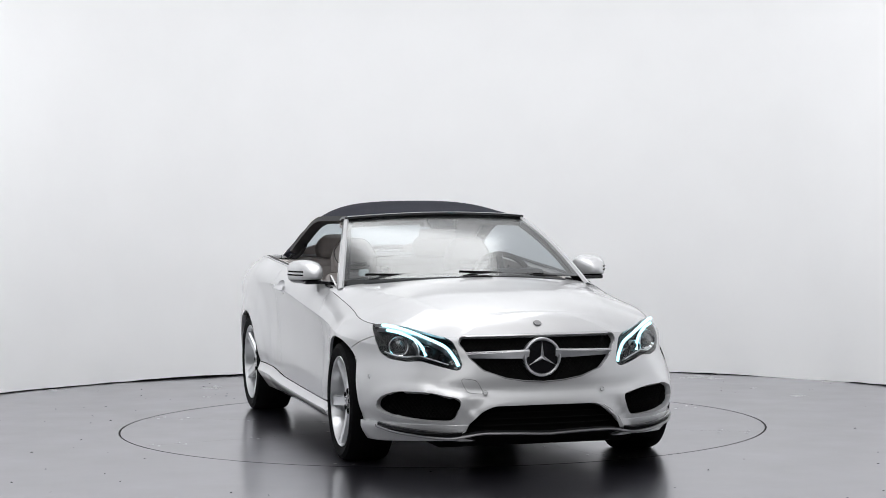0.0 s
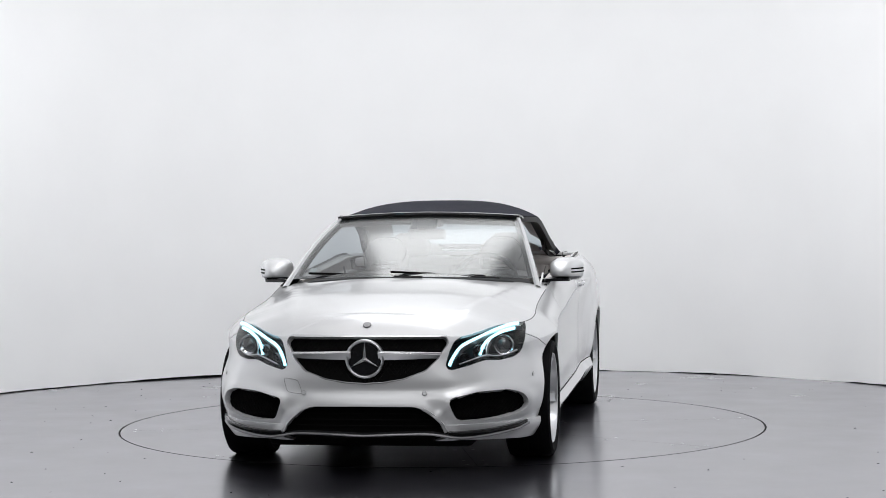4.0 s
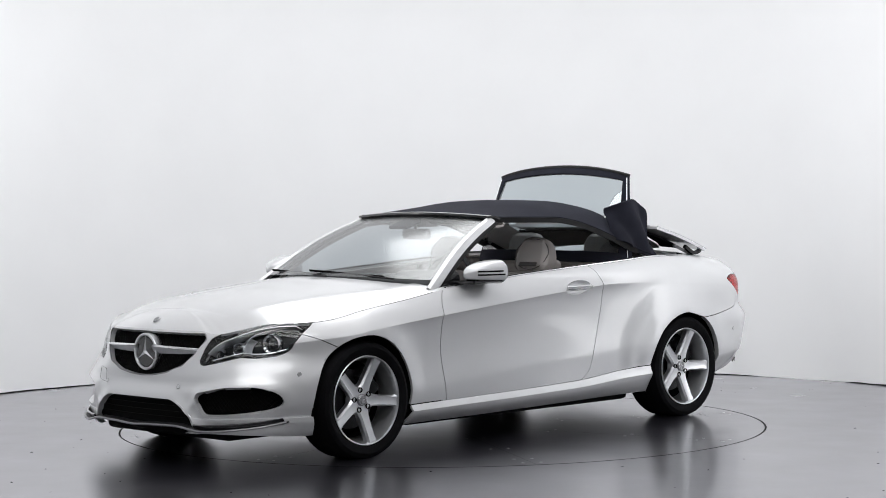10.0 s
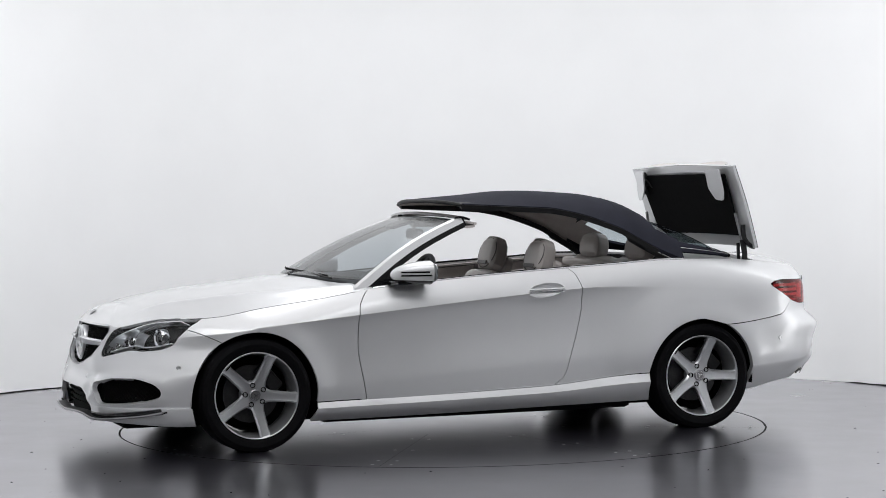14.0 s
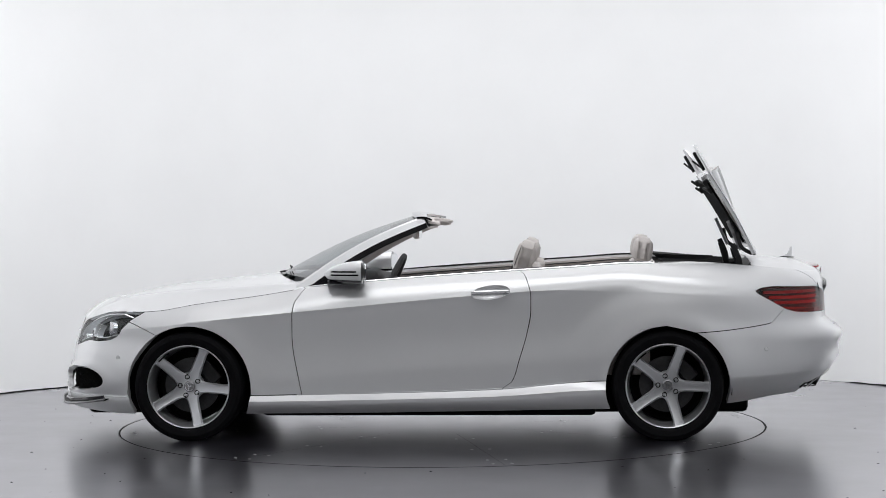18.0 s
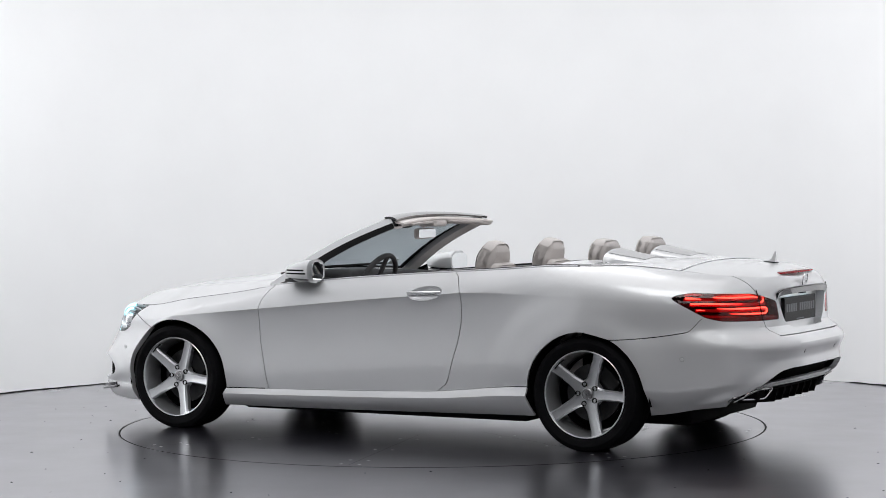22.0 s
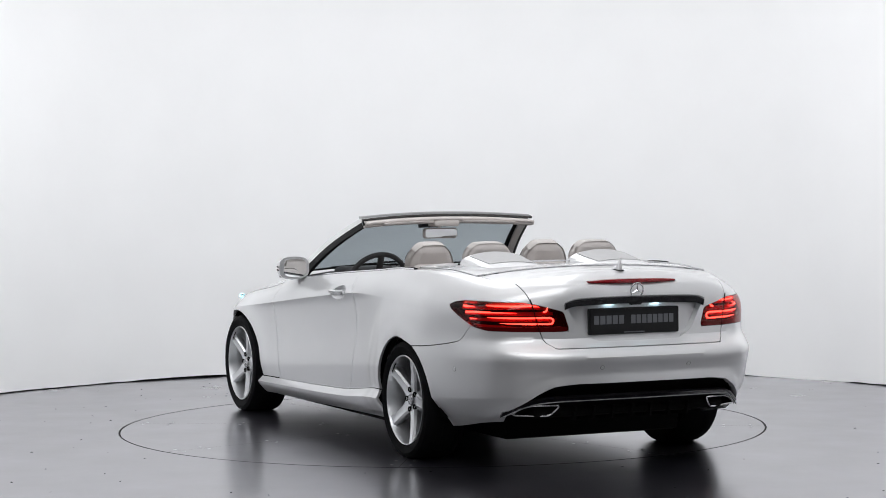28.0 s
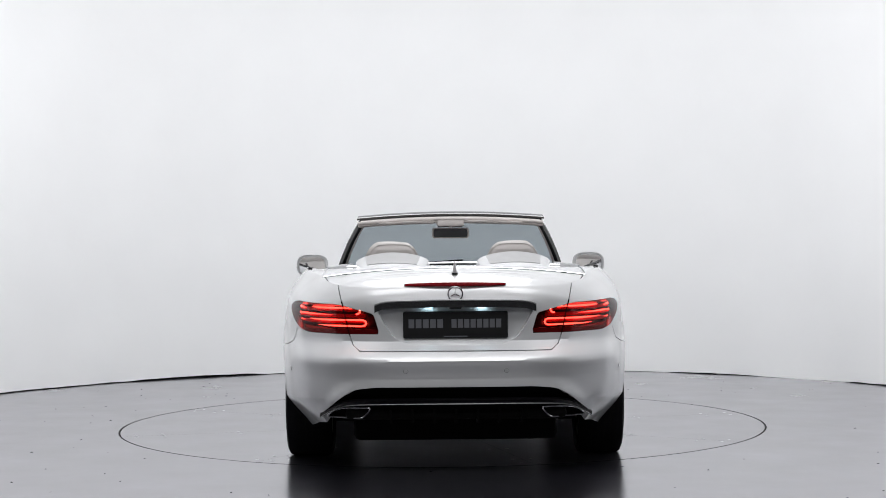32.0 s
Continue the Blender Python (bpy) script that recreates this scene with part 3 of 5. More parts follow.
# top: bonnet, cowl rim, deck
bonnet = CAP.clip(lambda p: p.x - cowl(abs(p.y)) - GAP).clip(lambda p: p.x - 0.70)
part("bonnet", bonnet.offset(0.0005).both().flange(0.016), PAINT, car, "long pearl white bonnet with two soft creases")
edge = [section(st, 1) for st in STATIONS]
edge = [p for p in edge if 0.76 < p.x < 1.735]
for s in (1, -1):
    part("bonnet_gap", tube([Vector((p.x, s * (p.y - 0.001), p.z + 0.0002)) for p in edge], 0.0019, 6), DARK_GAP, car)
lip = CAP.clip(lambda p: cowl(abs(p.y)) - p.x - GAP)
CABIN_IN = curve((1.0, 0.72), (0.6, 0.735), (0.2, 0.765), (-0.5, 0.775), (-1.1, 0.765), (-1.32, 0.75), (-2.5, 0.75))
belt_lip = lip.clip(lambda p: p.y - CABIN_IN(p.x)).clip(lambda p: p.x + 1.33)
quarter.add(belt_lip.clip(lambda p: door_rear(1.0) - p.x - GAP))
panel("door_top", belt_lip.clip(lambda p: p.x - door_rear(1.0) - GAP).clip(lambda p: 0.72 - p.x))
panel("cowl_corner", lip.clip(lambda p: p.x - 0.722).clip(lambda p: p.y - 0.60))
deck = lip.clip(lambda p: -1.33 - p.x)
TONNEAU_REAR, TONNEAU_IN = -1.86, 0.685
fixed_edge = deck.clip(lambda p: p.y - TONNEAU_IN if p.x > TONNEAU_REAR else 1)
lid_line = curve((-1.8, 0.685), (-1.9, 0.665), (-2.1, 0.63), (-2.2, 0.60), (-2.5, 0.56))
side_deck = fixed_edge.clip(lambda p: p.y - lid_line(p.x) - GAP)
quarter.add(side_deck).add(wing_r)
panel("rear_wing", quarter.weld(4))
lid_top = fixed_edge.clip(lambda p: lid_line(p.x) - p.y - GAP).clip(lambda p: TONNEAU_REAR - GAP - p.x)
lid_back = W.clip(lambda p: in_lid(p) - GAP).clip(minus(in_tail))
boot = lid_top.add(lid_back).weld(4)

PLATE_HOLE = rounded([(-0.1, 0.868), (0.33, 0.866), (0.40, 0.845), (0.33, 0.72), (0.30, 0.69), (0.235, 0.662), (0, 0.660), (-0.1, 0.66)], 0.02)
plate_field = inside(PLATE_HOLE)
boot = boot.clip(minus(lambda p: plate_field(p.y, p.z) if p.x < -2.2 else -1))
boot_lid = part("boot_lid", boot.both().flange(0.064), PAINT, car, "pearl white boot lid with a chrome trim")
tonneau = deck.clip(lambda p: TONNEAU_IN - p.y - GAP).clip(lambda p: p.x - TONNEAU_REAR - GAP)

# inner dark shell, which closes the gaps and the openings
shell = WALL.clip(arch(AXLE, 0.012)).clip(arch(-AXLE, 0.012)).add(CAP.clip(lambda p: p.x - 0.95)).add(CAP.clip(lambda p: -1.88 - p.x))
shell = shell.clip(minus(lambda p: in_lamp(p) + 0.01 if in_lamp(p) > -0.5 else -1)).clip(minus(lambda p: in_tail(p) + 0.01))
part("inner_shell", shell.offset(-0.05).both(), DARK_GAP, car)


def liner_point(ax):
    return lambda a, y: (ax + (ARCH_R + 0.004) * math.cos(a), y, HUB_Z + (ARCH_R + 0.004) * math.sin(a))


for ax in (AXLE, -AXLE):
    for side in (1, -1):
        part("wheel_arch_liner", grid(liner_point(ax), span(radians(-8), radians(188), 40), [side * 0.50, side * 0.846]).add(
            plate_of([(ax - 0.38, 0.2), (ax + 0.38, 0.2), (ax + 0.38, 0.7), (ax - 0.38, 0.7)], (side * 0.48, side * 0.5))), DARK_GAP, car)
part("underbody", block(-1.85, 2.05, -0.53, 0.53, 0.125, 0.34, 0.03).add(block(-0.97, 0.97, -0.755, 0.755, 0.130, 0.30, 0.03)), DARK_GAP, car)


# ---- wheels ----
DISC_IRON = vary(material("dark_brake_iron", (0.05, 0.05, 0.052), 0.5, 0.6), 90, 0.3)

def wheel(side):
    """One wheel about its hub, its face towards side."""
    s = side
    ty = [(0.238, -0.105), (0.252, -0.116), (0.285, -0.122), (0.306, -0.112), (0.316, -0.09), (TYRE_R, -0.05)]
    prof = ty + [(r, -h) for r, h in reversed(ty)]
    w = new("wheel")
    part("tyre", lathe([(r, h * s) for r, h in prof], 72), RUBBER, w)
    grooves = Sheet()
    for h in (-0.05, -0.016, 0.018, 0.052):
        grooves.add(lathe([(TYRE_R + 0.0006, h - 0.005), (TYRE_R + 0.0006, h + 0.005)], 72))
    part("tread_groove", grooves, DARK_GAP, w)
    rim = [(0.239, 0.100), (0.241, 0.111), (0.238, 0.114), (0.234, 0.112), (0.231, 0.104), (0.225, 0.060), (0.218, 0.02), (0.212, -0.06), (0.230, -0.10), (0.24, -0.105)]
    part("rim", lathe([(r, h * s) for r, h in rim], 96), ALLOY, w, "silver alloy rim with a polished lip")

    def spoke(u, v):
        # u outwards, v across: a tapered spoke with a raised, hollowed face
        r = 0.040 + 0.191 * u
        half = 0.033 - 0.005 * u + 0.006 * max(0, u - 0.85) / 0.15 + 0.020 * max(0, 0.34 - u) ** 2 / 0.115
        face = 0.072 + 0.032 * u ** 1.5
        lift = {0: -0.05, 1: -0.012, 2: 0.0, 3: -0.004, 4: 0.0, 5: -0.012, 6: -0.05}[v]
        across = {0: -0.8, 1: -1.0, 2: -0.72, 3: 0, 4: 0.72, 5: 1.0, 6: 0.8}[v]
        return across * half, (face + lift) * s, r
    one = grid(spoke, span(0, 1, 12), range(7))
    if s > 0:
        one = one.flip()
    me = one.mesh("spoke")
    me.set_sharp_from_angle(angle=radians(40))
    me.materials.append(ALLOY)
    for k in range(5):
        sp = new("spoke", me)
        sp.parent = w
        sp.matrix_basis = pose(0, 0, 0, 0, 72 * k + 8, 0)
    part("hub", lathe([(0.001, 0.066 * s), (0.05, 0.068 * s), (0.074, 0.062 * s), (0.082, 0.03 * s)], 40), ALLOY, w)
    part("centre_cap", lathe([(0.001, 0.079 * s), (0.026, 0.078 * s), (0.032, 0.073 * s), (0.033, 0.06 * s)], 32), STEEL, w, "dark silver centre cap with a plain three-armed emblem")
    emblem = lathe([(0.023, 0.0785 * s), (0.0235, 0.081 * s), (0.026, 0.081 * s), (0.0265, 0.0775 * s)], 32)
    for k in range(3):
        emblem.add(plate_of([(-0.0035, 0), (0.0035, 0), (0, 0.024)], (0.0775 * s, 0.0815 * s)).moved(pose(0, 0, 0, 0, 120 * k, 0)))
    part("emblem", emblem, CHROME, w)
    bolt = lathe([(0.001, 0.066 * s), (0.010, 0.067 * s), (0.012, 0.074 * s), (0.0145, 0.074 * s), (0.015, 0.055 * s)], 14).mesh("wheel_bolt")
    bolt.materials.append(DARK_GAP)
    for k in range(5):
        b = new("wheel_bolt", bolt)
        b.parent = w
        a = radians(72 * k + 36 + 8)
        b.location = (0.056 * math.sin(a), 0.003 * s, 0.056 * math.cos(a))
    part("brake_disc", lathe([(0.06, -0.015 * s), (0.160, -0.015 * s), (0.160, -0.03 * s), (0.06, -0.03 * s)], 48), DISC_IRON, w)
    part("brake_caliper", block(-0.17, -0.09, min(-0.04 * s, 0.03 * s), max(-0.04 * s, 0.03 * s), -0.08, 0.09, 0.015), BLACK, w)
    part("barrel", lathe([(0.209, -0.02 * s), (0.205, -0.1 * s), (0.03, -0.1 * s)], 48), DARK_GAP, w)
    # the worn lettering on the rim's edge, as a pale bar
    letter = grid(lambda a, r: ((r * math.sin(a)), (0.1045 + 0.02 * (r - 0.232)) * s, r * math.cos(a)), span(radians(-11), radians(9), 8), [0.2200, 0.2275])
    part("rim_marking", letter.thick(0.0015), DARK_GAP, w, "small dark bar of rim lettering")
    part("valve", tube([(0.12, 0.075 * s, -0.185), (0.125, 0.095 * s, -0.19)], 0.004), BLACK, w)
    w.parent = car
    return w


w_left, w_right = wheel(1), wheel(-1)
for w, ax, y in ((w_left, AXLE, 0.765), (w_right, AXLE, -0.765)):
    w.matrix_basis = pose(ax, y, TYRE_R - 0.006, 0, 41, 0)
for w, y, a in ((w_left, 0.778, 44), (w_right, -0.778, 20)):
    copy_thing(w, pose(-AXLE, y, TYRE_R - 0.006, 0, a, 0))


# ---- surface finders for what is set into the body ----
def nose_at(y, z, d=0.0):
    r = min(abs(y) / 0.872, 0.999)
    n, m = nose_power(z)
    return Vector((AXLE + (nose_x(z) - AXLE) * (1 - r ** m) ** (1 / n) + d, y, z))


def tail_at(y, z, d=0.0):
    r = min(abs(y) / 0.852, 0.999)
    return Vector((-AXLE + (tail_x(z) + AXLE) * (1 - r ** 3.6) ** (1 / 3.6) - d, y, z))


def side_at(x, z, d=0.0):
    best = min((section(("side", x), v) for v in span(0.1, 1, 60)), key=lambda p: abs(p.z - z))
    return Vector((x, best.y + d, z))


def smooth_path(pts, n=8):
    """More points along a path, rounded at its corners."""
    pts = [Vector(p) for p in pts]
    out = []
    for i in range(len(pts) - 1):
        a, b, c, d = pts[max(i - 1, 0)], pts[i], pts[i + 1], pts[min(i + 2, len(pts) - 1)]
        for k in range(n):
            t = k / n
            out.append(0.5 * ((2 * b) + (c - a) * t + (2 * a - 5 * b + 4 * c - d) * t * t + (3 * b - a - 3 * c + d) * t ** 3))
    return out + [pts[-1]]


def ribbon(path, across, thick_, n_in=None):
    """A flat bar along a path; across: its width as a vector or a function of the place along it."""
    pts = [Vector(p) for p in path]
    rows = []
    for i, p in enumerate(pts):
        w = Vector(across(i / (len(pts) - 1)) if callable(across) else across)
        d = (pts[min(i + 1, len(pts) - 1)] - pts[max(i - 1, 0)]).normalized()
        nn = d.cross(w).normalized() * thick_ / 2
        rows.append((p - w / 2 - nn, p + w / 2 - nn, p + w / 2 + nn, p - w / 2 + nn))
    v = [q for r in rows for q in r]
    f = [(i * 4 + k, i * 4 + (k + 1) % 4, i * 4 + 4 + (k + 1) % 4, i * 4 + 4 + k) for i in range(len(rows) - 1) for k in range(4)]
    return Sheet(v, f + [(0, 3, 2, 1), tuple(len(v) - 4 + k for k in range(4))])


def sides(name, sheet, mat, label="", parent=car, **more):
    return part(name, sheet, mat, parent, label, **more), part(name, sheet.mirror(), mat, parent, label, **more)


def emblem_ring(r, wide):
    """A plain ring with three tapering arms, facing +x."""
    ring = tube([(0, r * math.sin(2 * math.pi * k / 40), r * math.cos(2 * math.pi * k / 40)) for k in range(40)], wide, 8, True)
    for k in range(3):
        arm = Sheet([(0.3 * wide, -wide * 1.3, 0), (0.3 * wide, wide * 1.3, 0), (0, 0, r), (wide * 2.2, 0, 0)], [(0, 1, 3), (1, 2, 3), (2, 0, 3)])
        ring.add(arm.moved(pose(0, 0, 0, 120 * k, 0, 0)))
    return ring


# ---- grille, intakes, splitter ----
grille = part("grille", WALL.clip(front_only(lambda a, b: grille_field(a, b) + 0.01)).offset(-0.045).both(), DARK_GAP, car, "black mesh grille with a silver wing bar")
mesh_bars = Sheet()
for k in range(-34, 35):
    for lean in (1, -1):
        pts = []
        for z in span(0.465, 0.69, 6):
            y = k * 0.022 + lean * (z - 0.58) * 0.8
            if grille_field(abs(y), z) > 0:
                pts.append(nose_at(y, z, -0.032))
        if len(pts) > 1:
            mesh_bars.add(tube(pts, 0.0022, 4))
part("grille_mesh", mesh_bars, DARK_GAP, grille)
outline = [nose_at(y, z, -0.002) for y, z in GRILLE if y > 0.0]
outline = [p for p in outline if p.y > 0.004]
full = [Vector((p.x, -p.y, p.z)) for p in reversed(outline)]
part("grille_frame", tube(outline + full, 0.004, 8, True), STEEL, grille, "thin dark chrome frame round the grille")
for s in (1, -1):
    bar = ribbon([nose_at(s * y, 0.600 - 0.005 * y, -0.012) for y in span(0.07, 0.385, 10)], lambda t: (0.022, 0, 0.040 - 0.020 * t), 0.016)
    part("wing_bar", bar, ALLOY, grille, "silver wing-shaped grille bar")
    part("wing_bar_edge", ribbon([nose_at(s * y, 0.612 - 0.005 * y, 0.002) for y in span(0.08, 0.385, 10)], (0.006, 0, 0.005), 0.004), CHROME, grille)
emb = Vector((2.172, 0, 0.582))
part("emblem_disc", lathe([(0.001, 0.004), (0.078, 0.002), (0.090, -0.015)], 40, "z").moved(Matrix.Translation(emb) @ pose(0, 0, 0, 0, 90, 0)), GLOSS_BLACK, grille)
part("emblem_housing", lathe([(0.094, 0.0), (0.100, -0.02), (0.088, -0.07)], 40, "z").moved(Matrix.Translation(emb) @ pose(0, 0, 0, 0, 90, 0)), ALLOY, grille, "silver cone behind the emblem")
part("emblem", emblem_ring(0.092, 0.0082).moved(Matrix.Translation(emb)), ALLOY, grille, "round chrome emblem with a plain three-armed star")

fog_back = WALL.clip(front_only(lambda a, b: fog_field(a, b) + 0.012)).offset(-0.05)
bars = Sheet()
for k in range(26):
    for lean in (1, -1):
        pts = [nose_at(0.42 + k * 0.018 + lean * (z - 0.32) * 0.7, z, -0.034) for z in span(0.25, 0.4, 8)]
        pts = [p for p in pts if p.y < 0.85 and fog_field(p.y, p.z) > 0]
        if len(pts) > 1:
            bars.add(tube(pts, 0.002, 4))
for a in sides("side_intake", fog_back, DARK_GAP, "black mesh air intake"):
    part("intake_mesh", bars if a.name == "side_intake" else bars.mirror(), DARK_GAP, a)
intake = part("lower_intake", WALL.clip(front_only(lambda a, b: intake_field(a, b) + 0.012)).offset(-0.06).both(), DARK_GAP, car, "wide black lower air intake")
bars = Sheet()
for z in (0.245, 0.275, 0.305, 0.33):
    half = 0.40 - max(0, z - 0.24) * 0.75
    bars.add(ribbon([nose_at(y, z, -0.04) for y in span(-half, half, 16)], (0.02, 0, 0.002), 0.005))
part("intake_slat", bars, DARK_GAP, intake)
split_path = [nose_at(y, z, d) for y, z, d in ((-0.80, 0.236, 0.012), (-0.74, 0.215, 0.022), (-0.62, 0.198, 0.03), (-0.5, 0.190, 0.034), (-0.42, 0.200, 0.034), (-0.33, 0.214, 0.034), (-0.15, 0.212, 0.036),
                                                (0, 0.206, 0.038), (0.15, 0.212, 0.036), (0.33, 0.214, 0.034), (0.42, 0.200, 0.034), (0.5, 0.190, 0.034), (0.62, 0.198, 0.03), (0.74, 0.215, 0.022), (0.80, 0.236, 0.012))]
split_path = smooth_path(split_path, 6)
part("splitter", ribbon([p + Vector((-0.02, 0, 0)) for p in split_path], (0.05, 0, -0.008), 0.008), BLACK, car, "black front splitter")
part("splitter_trim", tube([p + Vector((0.005, 0, -0.002)) for p in split_path], 0.0065, 8), STEEL, car, "silver trim along the splitter edge")
for s in (1, -1):
    blade = [nose_at(s * y, z, d) for y, z, d in ((0.43, 0.206, 0.012), (0.50, 0.205, 0.014), (0.62, 0.212, 0.012), (0.74, 0.228, 0.006), (0.79, 0.240, 0.0))]
    part("splitter_blade", ribbon(smooth_path(blade, 5), (0.016, 0, 0.030), 0.010), GLOSS_BLACK, car, "dark blade at the splitter's side")
    part("intake_upright", ribbon(smooth_path([nose_at(s * y, z, 0.004) for y, z in ((0.418, 0.215), (0.395, 0.262), (0.352, 0.305), (0.30, 0.338))], 5), (0.006, 0.016, 0.008), 0.012), PAINT, car, "white upright beside the lower intake")
part("tow_cover", tube([nose_at(y, z, 0.001) for y, z in rounded([(-0.345, 0.475), (-0.425, 0.485), (-0.40, 0.415), (-0.315, 0.405)], 0.02)], 0.0008, 4, True), DARK_GAP, car)
part("bonnet_badge", lathe([(0.001, 0.002), (0.018, 0.0015), (0.022, -0.003)], 28, "z").moved(Matrix.Translation((2.098, 0, 0.752)) @ pose(0, 0, 0, 0, 38, 0)), STEEL, car, "small round silver badge on the bonnet")


def sensor(p, n):
    m = Matrix.Translation(p) @ Vector(n).to_track_quat("Z", "Y").to_matrix().to_4x4()
    s = part("parking_sensor", lathe([(0.001, 0.002), (0.0095, 0.002), (0.011, 0.0)], 16, "z").moved(m), PAINT, car)
    part("sensor_ring", lathe([(0.0105, 0.001), (0.0115, 0.0016), (0.0125, 0.0)], 16, "z").moved(m), STEEL, s)


def lie(at, y, z, turn):
    """The outward normal of a bumper at a place."""
    return (at(y + 0.01, z) - at(y - 0.01, z)).cross(at(y, z + 0.01) - at(y, z - 0.01)) * turn


for s in (1, -1):
    sensor(nose_at(s * 0.309, 0.413, 0.001), lie(nose_at, s * 0.309, 0.413, 1))
    sensor(nose_at(s * 0.734, 0.476, 0.001), lie(nose_at, s * 0.734, 0.476, 1))
    q = WALL.clip(lambda p: 0.03 - math.dist((p.x, p.z), (1.80, 0.476)))
    c = sum(q.v, Vector()) / len(q.v)
    sensor(Vector((c.x, s * (c.y + 0.003), c.z)), (0.3, s, 0))
    sensor(tail_at(s * 0.25, 0.535, 0.001), lie(tail_at, s * 0.25, 0.535, -1))
    sensor(tail_at(s * 0.665, 0.532, 0.001), lie(tail_at, s * 0.665, 0.532, -1))
    q = WALL.clip(lambda p: 0.03 - math.dist((p.x, p.z), (-1.931, 0.523)))
    c = sum(q.v, Vector()) / len(q.v)
    sensor(Vector((c.x, s * (c.y + 0.003), c.z)), (-0.3, s, 0))

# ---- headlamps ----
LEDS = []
LAMP_GREY = vary(material("lamp_housing_grey", (0.022, 0.023, 0.025), 0.3, 0.3), 40, 0.3)
lens = WALL.clip(lambda p: in_lamp(p) - 0.002).weld()
for s in (1, -1):
    put = (lambda sh: sh) if s > 0 else (lambda sh: sh.mirror())
    deep = lens.flange(0.084)
    lamp = part("headlamp", put(lens.offset(-0.085).add(Sheet(deep.v, deep.f[len(lens.f):]))), LAMP_GREY, car, "grey headlamp housing behind a clear lens")
    glassy = part("lens", put(lens), LENS, lamp, "clear lamp lens")
    glassy.visible_shadow = False
    for (py, pz, r, back) in ((0.672, 0.632, 0.050, 0.045), (0.560, 0.606, 0.034, 0.035), (0.490, 0.578, 0.024, 0.03)):
        c = nose_at(py, pz, -back)
        m = Matrix.Translation((c.x, s * c.y, c.z)) @ Vector((1, s * 0.25, 0)).to_track_quat("Z", "Y").to_matrix().to_4x4()
        bowl = part("reflector", lathe([(r * 0.70, -0.012), (r * 0.78, 0.004), (r, 0.012), (r * 1.06, 0.004), (r * 1.06, -0.03)], 28, "z").moved(m), CHROME, lamp, "chrome ring round the projector lens")
        part("projector_lens", lathe([(0.001, 0.022), (r * 0.4, 0.018), (r * 0.74, 0.0)], 24, "z").moved(m), GLOSS_BLACK, bowl)
    # chrome shelves above and between the projectors, and the bezel along the lower edge
    for path, tall in ((((0.75, 0.715), (0.69, 0.712), (0.62, 0.692), (0.55, 0.66), (0.48, 0.622), (0.44, 0.575)), 0.022),
                       (((0.735, 0.60), (0.69, 0.582), (0.64, 0.578), (0.595, 0.584), (0.54, 0.568), (0.47, 0.545)), 0.012),
                       (((0.612, 0.655), (0.600, 0.63), (0.596, 0.60), (0.60, 0.582)), 0.018)):
        shelf = ribbon(smooth_path([nose_at(y, z, -0.034) for y, z in path], 4), (0.05, 0, tall), 0.006)
        part("chrome_shelf", put(shelf), ALLOY, lamp)
    brow = smooth_path([nose_at(y, z, -0.012) for y, z in ((0.735, 0.738), (0.70, 0.735), (0.63, 0.712), (0.55, 0.676), (0.48, 0.640), (0.443, 0.590), (0.424, 0.545))], 5)
    hook = smooth_path([nose_at(y, z, -0.014) for y, z in ((0.72, 0.715), (0.665, 0.702), (0.61, 0.672), (0.58, 0.635), (0.566, 0.592))], 5)
    for path, wide in ((brow, 0.0085), (hook, 0.0078)):
        part("light_guide", put(tube([p + Vector((-0.012, 0, 0)) for p in path], wide * 0.6, 6)), STEEL, lamp, "pale light guide strip")
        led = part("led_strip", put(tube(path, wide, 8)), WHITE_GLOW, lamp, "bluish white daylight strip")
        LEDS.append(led)

